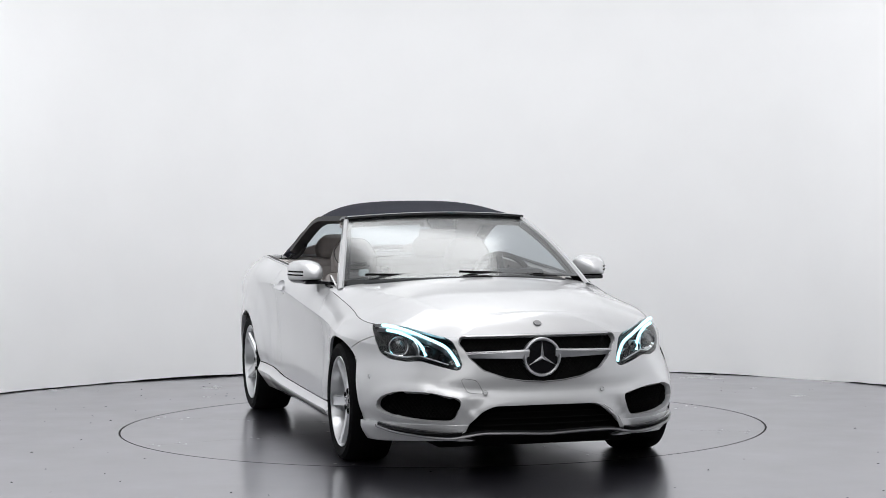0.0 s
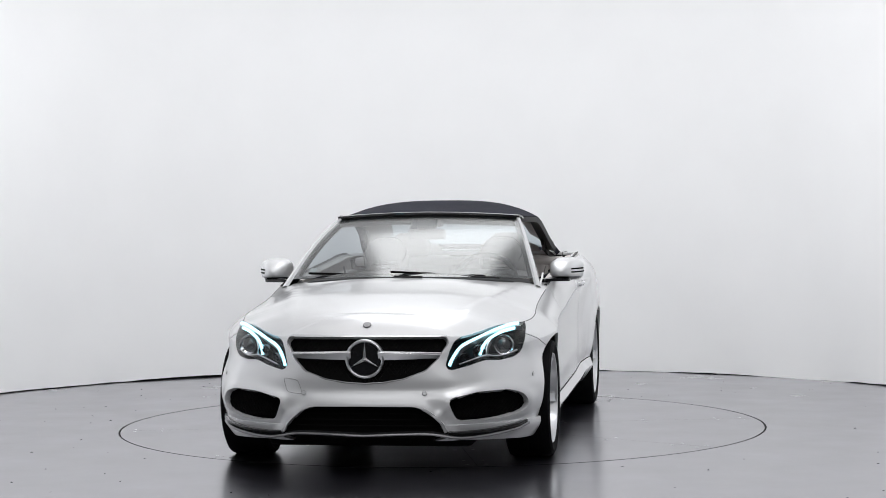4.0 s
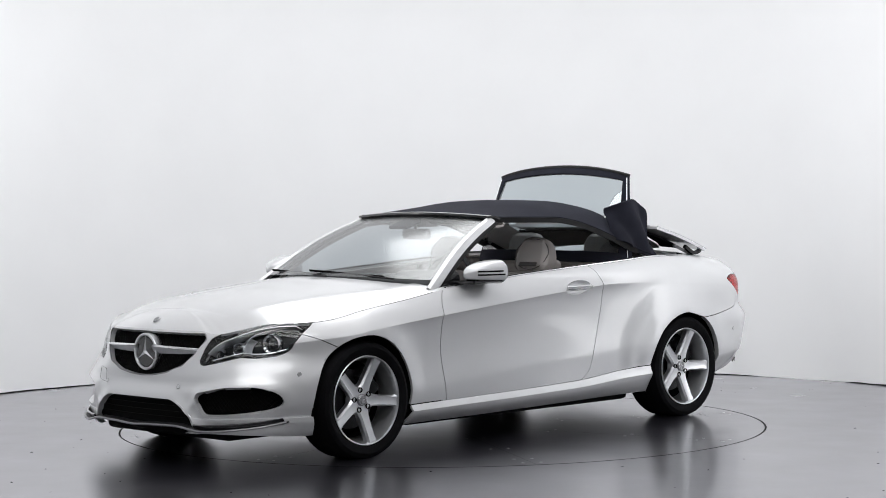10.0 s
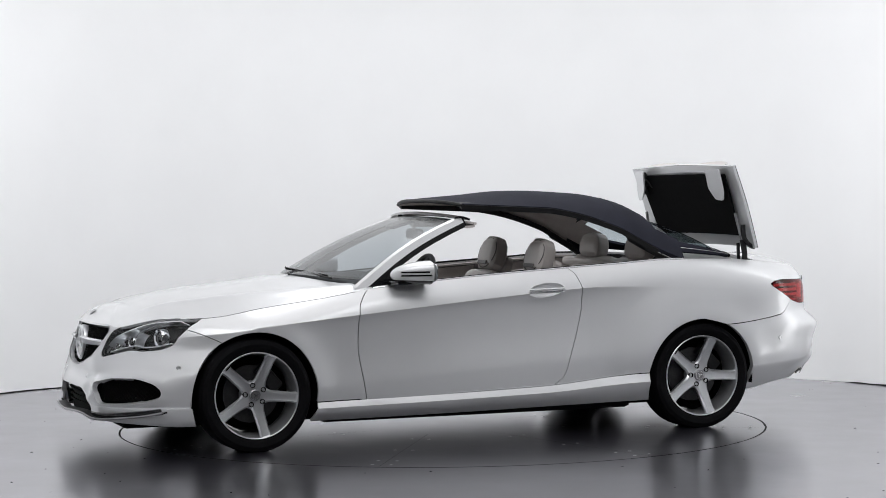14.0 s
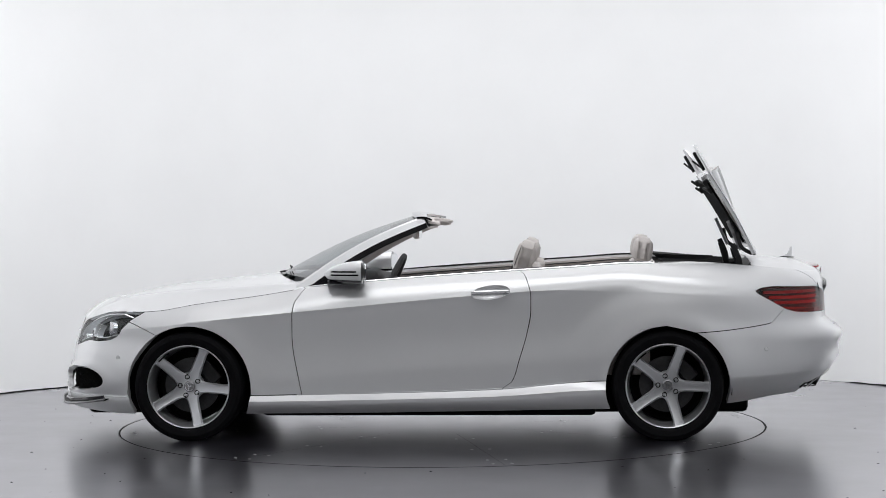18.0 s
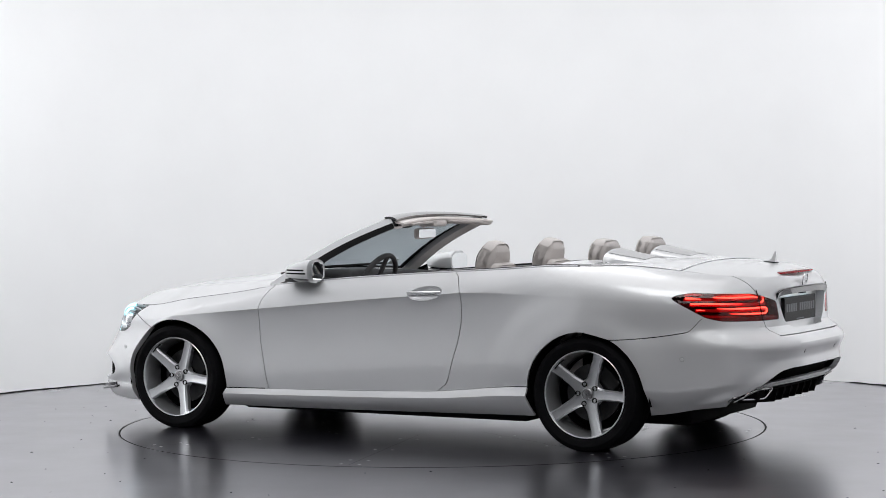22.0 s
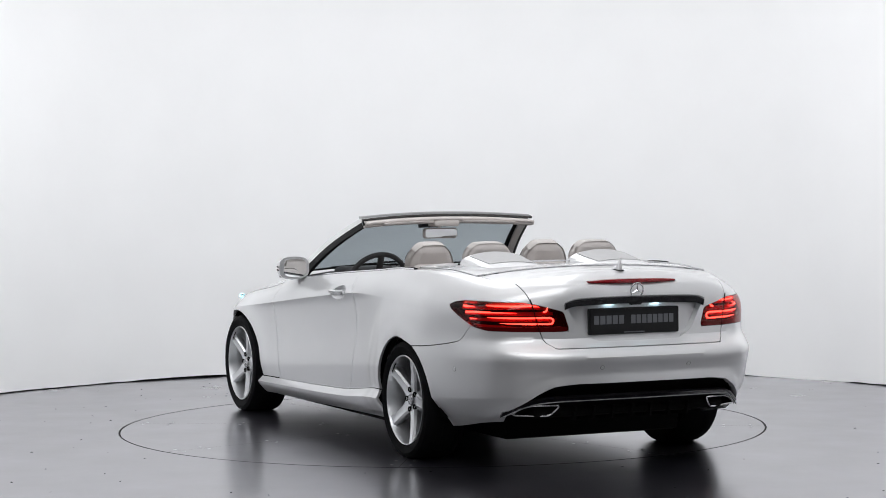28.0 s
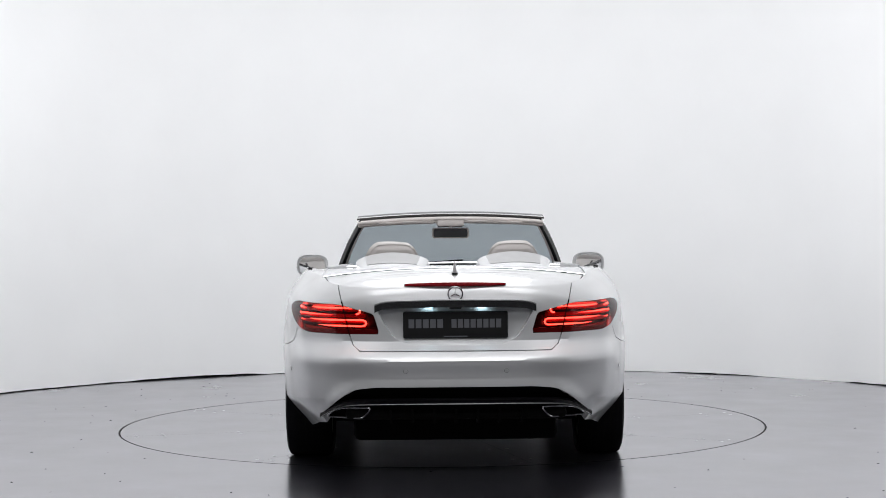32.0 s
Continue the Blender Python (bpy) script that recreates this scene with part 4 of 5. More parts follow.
# ---- tail lamps ----
tl = WALL.clip(lambda p: in_tail(p) - 0.002).weld()
for s in (1, -1):
    put = (lambda sh: sh) if s > 0 else (lambda sh: sh.mirror())
    deep = tl.flange(0.058)
    lamp = part("tail_lamp", put(tl.offset(-0.06).add(Sheet(deep.v, deep.f[len(tl.f):]))), material("tail_housing", (0.030, 0.002, 0.003), 0.25) if s > 0 else bpy.data.materials["tail_housing"], car, "red tail lamp with four light bars")
    ln = part("red_lens", put(tl), RED_LENS, lamp, "red lamp lens")
    ln.visible_shadow = False
    # four light bars; towards the plate each pair is joined by a bend
    for k, z in enumerate((0.842, 0.812, 0.782, 0.752)):
        strip = tl.offset(-0.030).clip(lambda p: 0.0046 - abs(p.z - z - 0.05 * (abs(p.x) - 2.1) * 0.12)).clip(lambda p: -1.93 - p.x - k * 0.032).clip(lambda p: p.y - 0.468 - 0.03 * (k // 2 == 0))
        part("reflector_bar", put(tl.offset(-0.036).clip(lambda p: 0.0085 - abs(p.z - z + 0.008)).clip(lambda p: -1.92 - p.x - k * 0.032).clip(lambda p: p.y - 0.45).thick(0.004)),
             material("red_reflector", (0.42, 0.012, 0.02), 0.25) if (k, s) == (0, 1) else bpy.data.materials["red_reflector"], lamp)
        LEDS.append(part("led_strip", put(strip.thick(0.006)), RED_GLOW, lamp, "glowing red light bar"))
    for z, y in ((0.827, 0.4985), (0.767, 0.4685)):
        bend = [tail_at(y - 0.020 * math.sin(a), z + 0.015 * math.cos(a), -0.032) for a in span(0, math.pi, 12)]
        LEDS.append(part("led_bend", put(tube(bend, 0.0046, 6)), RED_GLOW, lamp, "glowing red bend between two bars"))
    teeth = Sheet()
    for k in range(30):
        x = -1.99 - 0.012 * k
        teeth.add(tl.offset(-0.020).clip(lambda p: 0.0035 - abs(p.x - x)).clip(lambda p: 0.010 - abs(p.z - 0.729)))
    part("lens_teeth", put(teeth), material("clear_teeth", (0.55, 0.30, 0.30), 0.2) if s > 0 else bpy.data.materials["clear_teeth"], lamp, "pale teeth of the reversing lamp")
    gap = [tail_at(lid_side(z), z, 0.0015) for z in span(0.70, 0.878, 8)]
    part("lamp_gap", put(tube(gap, 0.003, 6)), DARK_GAP, lamp)
    clear = tl.offset(-0.012).clip(lambda p: 0.738 - p.z).clip(lambda p: -2.02 - p.x)
    if len(clear.f):
        part("reversing_lens", put(clear), material("clear_strip", (0.10, 0.015, 0.02), 0.25) if s > 0 else bpy.data.materials["clear_strip"], lamp, "pale reversing lamp strip")

# ---- boot, plate, exhausts ----
recess = part("plate_recess", WALL.clip(lambda p: plate_field(p.y, p.z) + 0.012 if p.x < -2.2 else -1).offset(-0.046).both(), PAINT, boot_lid)
trim = smooth_path([tail_at(y, z, 0.004) for y, z in ((-0.405, 0.845), (-0.35, 0.862), (-0.2, 0.868), (0, 0.870), (0.2, 0.868), (0.35, 0.862), (0.405, 0.845))], 6)
part("boot_trim", ribbon([p + Vector((0, 0, -0.005)) for p in trim], (-0.014, 0, 0.032), 0.014), GLOSS_BLACK, boot_lid, "dark chrome strip above the plate")
part("boot_trim_edge", ribbon([p + Vector((-0.010, 0, 0.014)) for p in trim], (-0.005, 0, 0.003), 0.003), STEEL, boot_lid)
for y in (0.135, -0.135):
    part("plate_light", block(-2.300, -2.270, y - 0.022, y + 0.022, 0.844, 0.850, 0.002), PLATE_GLOW, boot_lid, "lit white plate lamp")
part("boot_switch", block(-2.318, -2.29, -0.03, 0.03, 0.838, 0.852, 0.003), BLACK, boot_lid)
number_plate = part("plate_holder", plate_of(rounded([(-0.262, 0.690), (0.262, 0.690), (0.262, 0.824), (-0.262, 0.824)], 0.008), (-2.292, -2.276), "x"), BLACK, boot_lid, "black plate holder with grey bars in place of writing")
x_plate = -2.2955
part("plate_face", plate_of(rounded([(-0.254, 0.708), (0.254, 0.708), (0.254, 0.818), (-0.254, 0.818)], 0.006), (x_plate, -2.291), "x"), BLACK, number_plate)
GREY_INK = material("grey_lettering", (0.13, 0.135, 0.15), 0.5)
for y0, y1, count in ((0.235, 0.055, 5), (0.02, -0.235, 8)):
    step = (y1 - y0) / count
    for k in range(count):
        a, b = y0 + step * k, y0 + step * (k + 0.8)
        part("plate_bar", plate_of([(a, 0.742), (b, 0.742), (b, 0.786), (a, 0.786)], (x_plate - 0.0015, x_plate), "x"), GREY_INK, number_plate)
part("plate_small_bar", plate_of([(0.06, 0.696), (-0.06, 0.696), (-0.06, 0.702), (0.06, 0.702)], (-2.2935, -2.292), "x"), GREY_INK, number_plate)
part("boot_emblem", emblem_ring(0.036, 0.004).moved(Matrix.Translation((-2.322, 0, 0.913)) @ pose(0, 0, 0, 0, 12, 180)), CHROME, boot_lid, "round chrome emblem with a plain three-armed star")
brake = part("high_brake_lamp", block(-2.302, -2.24, -0.255, 0.255, 0.947, 0.972, 0.009, shape=lambda p: Vector((p.x + 0.35 * p.y ** 2, p.y, 0.960 + (p.z - 0.960) * (1 - 0.5 * (abs(p.y) / 0.255) ** 3) - 0.03 * p.y ** 2))),
             material("brake_lens", (0.35, 0.012, 0.02), 0.2, Coat_Weight=1.0), boot_lid, "red high-level brake lamp")
for k in range(16):
    y = -0.225 + 0.03 * k
    part("brake_diode", block(-2.306 + 0.35 * y * y, -2.298 + 0.35 * y * y, y - 0.008, y + 0.008, 0.956, 0.964, 0.0015, 1), bpy.data.materials["red_reflector"], brake)
diff = part("diffuser", WALL.clip(lambda p: in_diffuser(p) + 0.015).offset(-0.05).both(), DARK_GAP, car, "black rear diffuser")
strip = smooth_path([tail_at(y, z, -0.025) for y, z in ((-0.69, 0.295), (-0.60, 0.350), (-0.5, 0.372), (-0.25, 0.378), (0, 0.378), (0.25, 0.378), (0.5, 0.372), (0.60, 0.350), (0.69, 0.295))], 6)
part("diffuser_strip", ribbon(strip, (-0.03, 0, 0.026), 0.012), GLOSS_BLACK, diff, "gloss black diffuser strip")
part("diffuser_edge", tube([p + Vector((-0.016, 0, -0.012)) for p in strip], 0.003, 6), STEEL, diff)
for k in range(-3, 4):
    part("diffuser_fin", plate_of([(-2.26, 0.26), (-2.05, 0.24), (-2.05, 0.32), (-2.28, 0.33)], (k * 0.11 - 0.006, k * 0.11 + 0.006)), DARK_GAP, diff)
part("rear_valance", block(-2.25, -1.75, -0.56, 0.56, 0.275, 0.34, 0.03), DARK_GAP, car)
EXH = rounded([(0.425, 0.344), (0.57, 0.341), (0.625, 0.322), (0.655, 0.294), (0.47, 0.287)], 0.022)
for s in (1, -1):
    ring = [Vector((tail_at(min(y, 0.6), z).x + 0.034 + 0.25 * max(0, y - 0.6), s * y, z)) for y, z in EXH]
    ex = part("exhaust_tip", tube(ring, 0.005, 8, True).add(Sheet([p for p in ring] + [p + Vector((0.12, 0, 0)) for p in ring], [(i, (i + 1) % len(ring), len(ring) + (i + 1) % len(ring), len(ring) + i) for i in range(len(ring))])),
              CHROME, car, "flat chrome exhaust tip")
    part("exhaust_hole", Sheet([p + Vector((0.05, 0, 0)) for p in ring], [tuple(range(len(ring)))]), DARK_GAP, ex)
fin = plate_of(rounded([(-2.095, 1.012), (-2.128, 1.028), (-2.146, 1.072), (-2.155, 1.072), (-2.153, 1.008)], 0.004), (-0.004, 0.004))
aerial = part("aerial_fin", Sheet([(p.x, p.y * (2.4 if p.z < 1.03 else 0.8), p.z) for p in fin.v], fin.f), PAINT, boot_lid, "white shark-fin aerial", smooth=False)
part("aerial_seal", ribbon([(-2.085, 0, 1.0125), (-2.165, 0, 1.0078)], (0, 0.03, 0), 0.005), BLACK, aerial)

# ---- belt trims, handles, mirrors ----
belt = [side_at(x, belt_side(x)) for x in span(0.66, -1.30, 40)]
for s in (1, -1):
    flip_ = (lambda p: p) if s > 0 else (lambda p: Vector((p.x, -p.y, p.z)))
    seal = [flip_(Vector((p.x, p.y - 0.016, p.z + 0.004))) for p in belt]
    part("belt_seal", ribbon(seal, (0, 0.020, 0.006), 0.012), BLACK, car)
    part("belt_trim", tube([flip_(Vector((p.x, p.y - 0.004, p.z + 0.005))) for p in belt], 0.0045, 6), CHROME, car, "chrome strip along the belt line")
    hp = [side_at(x, 0.845 + 0.018 * (x + 0.36) * -1, 0.026 * (1 - ((x + 0.372) / 0.112) ** 4) + 0.004) for x in span(-0.265, -0.48, 14)]
    handle = part("door_handle", ribbon([flip_(p) for p in hp], (0, 0.010, 0.024), 0.014), PAINT, car, "white bow handle with a chrome edge")
    part("handle_trim", ribbon([flip_(p + Vector((0, 0.007, -0.004))) for p in hp], (0, 0.002, 0.006), 0.004), CHROME, handle)
    hollow = grid(lambda a, r: side_at(-0.373 + 0.113 * r * math.cos(a), 0.846 + r * (-0.012 * math.cos(a) + 0.042 * math.sin(a)), -0.036 * (1 - r ** 4)), span(0, 2 * math.pi, 32), [0.02, 0.4, 0.65, 0.8, 0.9, 0.96, 1.0])
    dish = hollow.flip()
    part("handle_bowl", dish if s > 0 else dish.mirror(), PAINT, handle, "shaded grip recess")
    lock = side_at(-0.455, 0.848, 0.02)
    part("lock_button", lathe([(0.001, 0.012), (0.008, 0.011), (0.009, 0.0)], 14).moved(Matrix.Translation(flip_(lock)) @ (pose(0, 0, 0) if s > 0 else pose(0, 0, 0, 0, 0, 180))), STEEL, handle)

    MX, MY = 0.358, 0.868

    def mirror_ring(t):
        # centre height, half height and half width of the housing; t from the glass to the nose
        k = max(0.0, 1 - t ** 2.3) ** 0.55
        return 0.966 - 0.010 * t, 0.068 * k, 0.097 * k * (1 - 0.1 * t)

    def mirror_shell(t, a):
        zc, hz, wy = mirror_ring(t)
        c, q = math.cos(a), math.sin(a)
        return Vector((MX + 0.222 * t, MY - 0.020 * t + wy * math.copysign(abs(c) ** 0.68, c), zc + hz * math.copysign(abs(q) ** 0.68, q)))
    shell_m = grid(mirror_shell, [0, 0.02, 0.06] + span(0.12, 0.84, 9) + [0.9, 0.95, 0.98, 0.995, 1.0], span(0, 2 * math.pi, 40)).weld().flip()
    flip_m = (lambda sh: sh) if s > 0 else (lambda sh: sh.mirror())
    foot_line = lambda p: p.z - 0.921 - 0.04 * (p.x - MX)
    mirror = part("wing_mirror", flip_m(shell_m.clip(foot_line)), PAINT, car, "white wing mirror with dark slits")
    part("mirror_base", flip_m(shell_m.clip(lambda p: -foot_line(p)).offset(-0.002)), GLOSS_BLACK, mirror, "gloss black lower shell")
    foot = block(0.43, 0.575, 0.70, 0.90, 0.900, 0.922, 0.009, 2, lambda p: Vector((p.x - 0.2 * max(0, p.y - 0.8), p.y, p.z - 0.12 * max(0, 0.80 - p.y))))
    part("mirror_foot", flip_m(foot), GLOSS_BLACK, mirror, "gloss black mirror foot")
    back_plate = Sheet([mirror_shell(0.02, a) for a in span(0, 2 * math.pi, 40)[:-1]], [tuple(range(40))])
    part("mirror_back", flip_m(back_plate), PAINT, mirror)
    zc, hz, wy = mirror_ring(0)
    face = [(MY + 0.82 * wy * math.copysign(abs(math.cos(a)) ** 0.6, math.cos(a)), zc + 0.80 * hz * math.copysign(abs(math.sin(a)) ** 0.6, math.sin(a))) for a in span(0, 2 * math.pi, 32)[:-1]]
    # the glass is turned towards the driver
    pane = plate_of(face, (MX - 0.013, MX - 0.009), "x")
    part("mirror_glass", flip_m(Sheet([Vector((p.x - 0.17 * (p.y - MY), p.y, p.z)) for p in map(Vector, pane.v)], pane.f)), MIRROR, mirror)
    for z, t0 in ((0.972, 0.12), (0.953, 0.06)):
        slit = []
        for t in span(t0, 0.80, 14):
            zc, hz, wy = mirror_ring(t)
            r = min(0.999, abs(z - zc) / hz)
            slit.append(Vector((MX + 0.222 * t, MY - 0.020 * t + wy * (1 - r ** 2.9) ** (1 / 2.9), z)))
        part("indicator_slit", flip_m(ribbon(slit, (0, 0.004, 0.006), 0.006)), DARK_GAP, mirror)
    sail = plate_of([(0.70, 0.88), (0.51, 0.898), (0.52, 0.95)], (0.735, 0.745))
    part("mirror_sail", sail if s > 0 else sail.mirror(), GLOSS_BLACK, car)


# ---- windscreen, pillars, header ----
def screen(u, v):
    """The windscreen: u across from -1 to 1, v upwards."""
    lo = Vector((0.925 - 0.25 * u * u, 0.725 * u, 0.944 - 0.02 * u * u))
    hi = Vector((0.125 - 0.07 * u * u, 0.552 * u, 1.281 - 0.021 * u * u))
    p = lo.lerp(hi, v)
    k = 0.027 * math.sin(math.pi * v)
    return p + Vector((0.4 * k, 0, k))


ws = part("windscreen", grid(screen, span(-0.965, 0.965, 28), span(0.0, 0.985, 14)), SCREEN, car, "clear raked windscreen with a dark edge")
ws.visible_shadow = False
band = Sheet()
for u0, u1, v0, v1 in ((-0.965, 0.965, 0.945, 0.99), (-0.968, 0.968, 0.0, 0.035)):
    band.add(grid(lambda u, v: screen(u, v) + Vector((-0.002, 0, -0.003)), span(u0, u1, 24), span(v0, v1, 2)))
for s in (1, -1):
    band.add(grid(lambda u, v: screen(u * s, v) + Vector((-0.002, 0, -0.003)), span(0.93, 0.968, 2), span(0, 0.99, 14)))
part("screen_edge", band, BLACK, ws)
sticker = grid(lambda u, v: screen(u, v) + Vector((-0.003, 0, -0.004)), span(-0.86, -0.79, 3), span(0.06, 0.14, 3))
part("screen_sticker", sticker, material("sticker_paper", (0.7, 0.74, 0.72), 0.6), ws, "small pale sticker inside the glass")
part("sensor_housing", grid(lambda u, v: screen(u, v) + Vector((-0.012, 0, -0.010)), span(-0.13, 0.13, 8), span(0.80, 0.95, 5)).thick(0.02), BLACK, ws)
for s in (1, -1):
    def pillar(k, v):
        # five lines along the pillar: inner glass edge, crown, outer edge, lower face, inner face
        base = screen(0.962 * s, v)
        off = [Vector((-0.004, 0, 0.001)), Vector((0.004, 0.010 * s, 0.008)), Vector((0.0, 0.027 * s, 0.0)), Vector((-0.016, 0.036 * s, -0.030)), Vector((-0.026, 0.030 * s, -0.058)), Vector((-0.03, 0.012 * s, -0.058)), Vector((-0.02, -0.012 * s, -0.03))][k]
        grow = 1.0 + 0.25 * (1 - v)
        return base + off * grow
    sheet = grid(pillar, range(4), span(-0.11, 1.04, 20))
    part("screen_pillar", sheet if s < 0 else sheet.flip(), PAINT, car, "white windscreen pillar")
    part("pillar_seal", grid(pillar, range(3, 6), span(-0.06, 1.04, 20)), BLACK, car)
    end_ring = [pillar(k, 1.04) for k in range(7)]
    middle = sum(end_ring, Vector()) / 7
    end_ring = [middle + (p - middle) * 0.86 for p in end_ring]
    part("pillar_end", Sheet([p + Vector((-0.002, 0, 0)) for p in end_ring] + [p + Vector((-0.014, 0, -0.002)) for p in end_ring], [tuple(range(7, 14)), tuple(range(7))[::-1]] + [(k, (k + 1) % 7, 7 + (k + 1) % 7, 7 + k) for k in range(7)]), BLACK, car, "black end cap of the pillar")
    part("pillar_lining", grid(pillar, range(5, 7), span(-0.06, 1.04, 20)), LINER, car, "beige pillar lining")
HEAD_TOP = grid(lambda u, v: Vector((0.14 - 0.07 * u * u - 0.085 * v, (0.555 + 0.015 * v) * u, 1.288 - 0.024 * u * u + 0.005 * math.sin(math.pi * v) - 0.012 * v * v)), span(-1, 1, 24), span(0, 1, 6))
part("header_panel", HEAD_TOP.flip().thick(0.012), GLOSS_BLACK, car, "dark header above the windscreen")
UNDER = grid(lambda u, v: Vector((0.11 - 0.07 * u * u - 0.09 * v, (0.545 + 0.02 * v) * u, 1.256 - 0.024 * u * u - 0.010 * math.sin(math.pi * v) - 0.006 * v)), span(-1, 1, 24), span(0, 1, 6))
part("header_lining", UNDER.thick(0.012), LINER, car, "beige lining under the header")
part("header_seal", tube([Vector((0.014 - 0.07 * u * u, 0.563 * u, 1.257 - 0.024 * u * u)) for u in span(-1, 1, 24)], 0.009, 8), LINER, car)
part("header_strip", ribbon([Vector((0.045 - 0.07 * u * u, 0.565 * u, 1.263 - 0.024 * u * u)) for u in span(-0.97, 0.97, 24)], (0.06, 0, 0.010), 0.012), LINER, car)
for s in (1, -1):
    visor = block(-0.03, 0.10, 0.10, 0.44, 1.234, 1.248, 0.006, 2, lambda p: Vector((p.x - 0.15 * p.y * p.y, p.y, p.z - 0.06 * p.y * p.y - 0.06 * (p.x + 0.03))))
    part("sun_visor", visor if s > 0 else visor.mirror(), LINER, car, "beige folded sun visor")
part("roof_console", block(0.0, 0.12, -0.085, 0.085, 1.21, 1.25, 0.015, 2), LINER, car)
rv = part("rear_mirror", block(0.10, 0.135, -0.115, 0.115, 1.135, 1.20, 0.018, 3).add(tube([(0.12, 0, 1.19), (0.13, 0, 1.25)], 0.01)), LINER, car, "grey interior mirror")
part("mirror_glass", plate_of(rounded([(-0.105, 1.142), (0.105, 1.142), (0.105, 1.193), (-0.105, 1.193)], 0.014), (0.097, 0.099), "x"), MIRROR, rv)
cowl_path = [Vector((cowl(abs(y)) - 0.012, y, 0.908 - 0.075 * y * y)) for y in span(-0.54, 0.54, 30)]
part("cowl", ribbon(cowl_path, (0.05, 0, -0.008), 0.008), BLACK, car, "black plastic cowl below the windscreen")
for y0, y1 in ((0.10, -0.52), (0.52, -0.02)):
    a, b = screen(y0 / 0.72, 0.0), screen(y1 / 0.72, 0.045)
    wiper = part("wiper", tube([a + Vector((0.03, 0, 0.0)), a.lerp(b, 0.5) + Vector((0.025, 0, 0.002)), b + Vector((0.006, 0, 0.006))], 0.006, 6), BLACK, car, "black wiper arm and blade")
    part("wiper_blade", ribbon([a.lerp(b, t) + Vector((0.012, 0, 0.006)) for t in span(0.15, 1.12, 6)], (0.008, 0, 0.010), 0.005), DARK_GAP, wiper)


# ---- cabin ----
def tub_point(u, v):
    # the cabin's lining: sides and floor in one trough
    x = 0.78 - 2.06 * u
    y = [-0.757, -0.75, -0.72, -0.70, 0, 0.70, 0.72, 0.75, 0.757][v]
    top = belt_side(max(x, -1.3)) - 0.03
    z = [top, top - 0.03, top - 0.2, 0.36, 0.33, 0.36, top - 0.2, top - 0.03, top][v]
    return Vector((x, y, z))


part("cabin_floor", grid(tub_point, span(0, 1, 24), range(3, 6)), DASH, car)
for s, k0 in ((1, 5), (-1, 0)):
    part("door_lining", grid(tub_point, span(0, 1, 30), range(k0, k0 + 4)).thick(0.004), LEATHER, car, "beige padded door and side lining")
    pull = smooth_path([(0.25, s * 0.735, 0.80), (0.12, s * 0.715, 0.83), (-0.05, s * 0.715, 0.85), (-0.2, s * 0.735, 0.86)], 4)
    part("door_pull", tube(pull, 0.012, 8), ALLOY, car)
    part("side_cap", ribbon([Vector((x, s * 0.748, belt_side(x) - 0.016)) for x in span(0.6, -1.28, 30)], (0, 0.05, 0.0), 0.012), LEATHER, car)
part("cabin_bulkhead", plate_of([(-0.66, 0.34), (0.66, 0.34), (0.66, 0.84), (-0.66, 0.84)], (0.78, 0.80), "x"), DARK_GAP, car)


def dash_shape(p):
    q = p.copy()
    q.z -= 0.05 * (abs(p.y) / 0.72) ** 2 + 0.06 * max(0, 0.42 - p.x) * 2
    q.x -= 0.10 * (abs(p.y) / 0.72) ** 2
    return q


part("dashboard", block(0.36, 0.86, -0.73, 0.73, 0.66, 0.945, 0.05, 3, dash_shape), DASH, car, "black dashboard below the windscreen")
part("instrument_hood", block(0.30, 0.52, 0.20, 0.56, 0.86, 0.965, 0.04, 3), DASH, car)
part("screen_hood", block(0.34, 0.48, -0.14, 0.14, 0.86, 0.935, 0.02, 3), DASH, car)
part("dash_trim", block(0.335, 0.36, -0.66, 0.18, 0.78, 0.83, 0.01, 2), WOOD, car)
part("centre_console", block(-0.55, 0.5, -0.13, 0.13, 0.36, 0.66, 0.04, 3), DASH, car)
wheel_m = Matrix.Translation((0.245, 0.37, 0.875)) @ pose(0, 0, 0, 0, 64, 0)
steer = part("steering_wheel", lathe([(0.185 + 0.015 * math.cos(a), 0.015 * math.sin(a)) for a in [2 * math.pi * k / 10 for k in range(11)]], 40, "z").moved(wheel_m), DASH, car, "black leather steering wheel")
hub = block(-0.06, 0.06, -0.065, 0.065, -0.02, 0.02, 0.02, 2)
for a in (0, 180, 270):
    hub.add(block(-0.02, 0.02, 0.05, 0.175, -0.008, 0.008, 0.005, 1).moved(pose(0, 0, 0, 0, 0, a + 90)))
part("steering_hub", hub.moved(wheel_m), DASH, steer)
rim_top = tube([Vector((0.186 * math.cos(a), 0.186 * math.sin(a), 0.002)) for a in span(radians(115), radians(245), 14)], 0.0158, 8).moved(wheel_m)
part("grip_rim", rim_top, DASH, steer)


def cushion(x0, x1, y0, y1, z0, z1, puff=0.02, bevel=0.045):
    """A padded block: bulging faces and soft edges."""
    cx, cy, cz = (x0 + x1) / 2, (y0 + y1) / 2, (z0 + z1) / 2

    def swell(p):
        a, b, c = (2 * (p.x - cx) / (x1 - x0), 2 * (p.y - cy) / (y1 - y0), 2 * (p.z - cz) / (z1 - z0))
        q = p.copy()
        q.x += puff * a * (1 - b * b) * (1 - c * c)
        q.z += puff * 0.6 * c * (1 - a * a) * (1 - b * b)
        q.y += puff * 0.5 * b * (1 - c * c)
        return q
    return block(x0, x1, y0, y1, z0, z1, bevel, 4, swell)


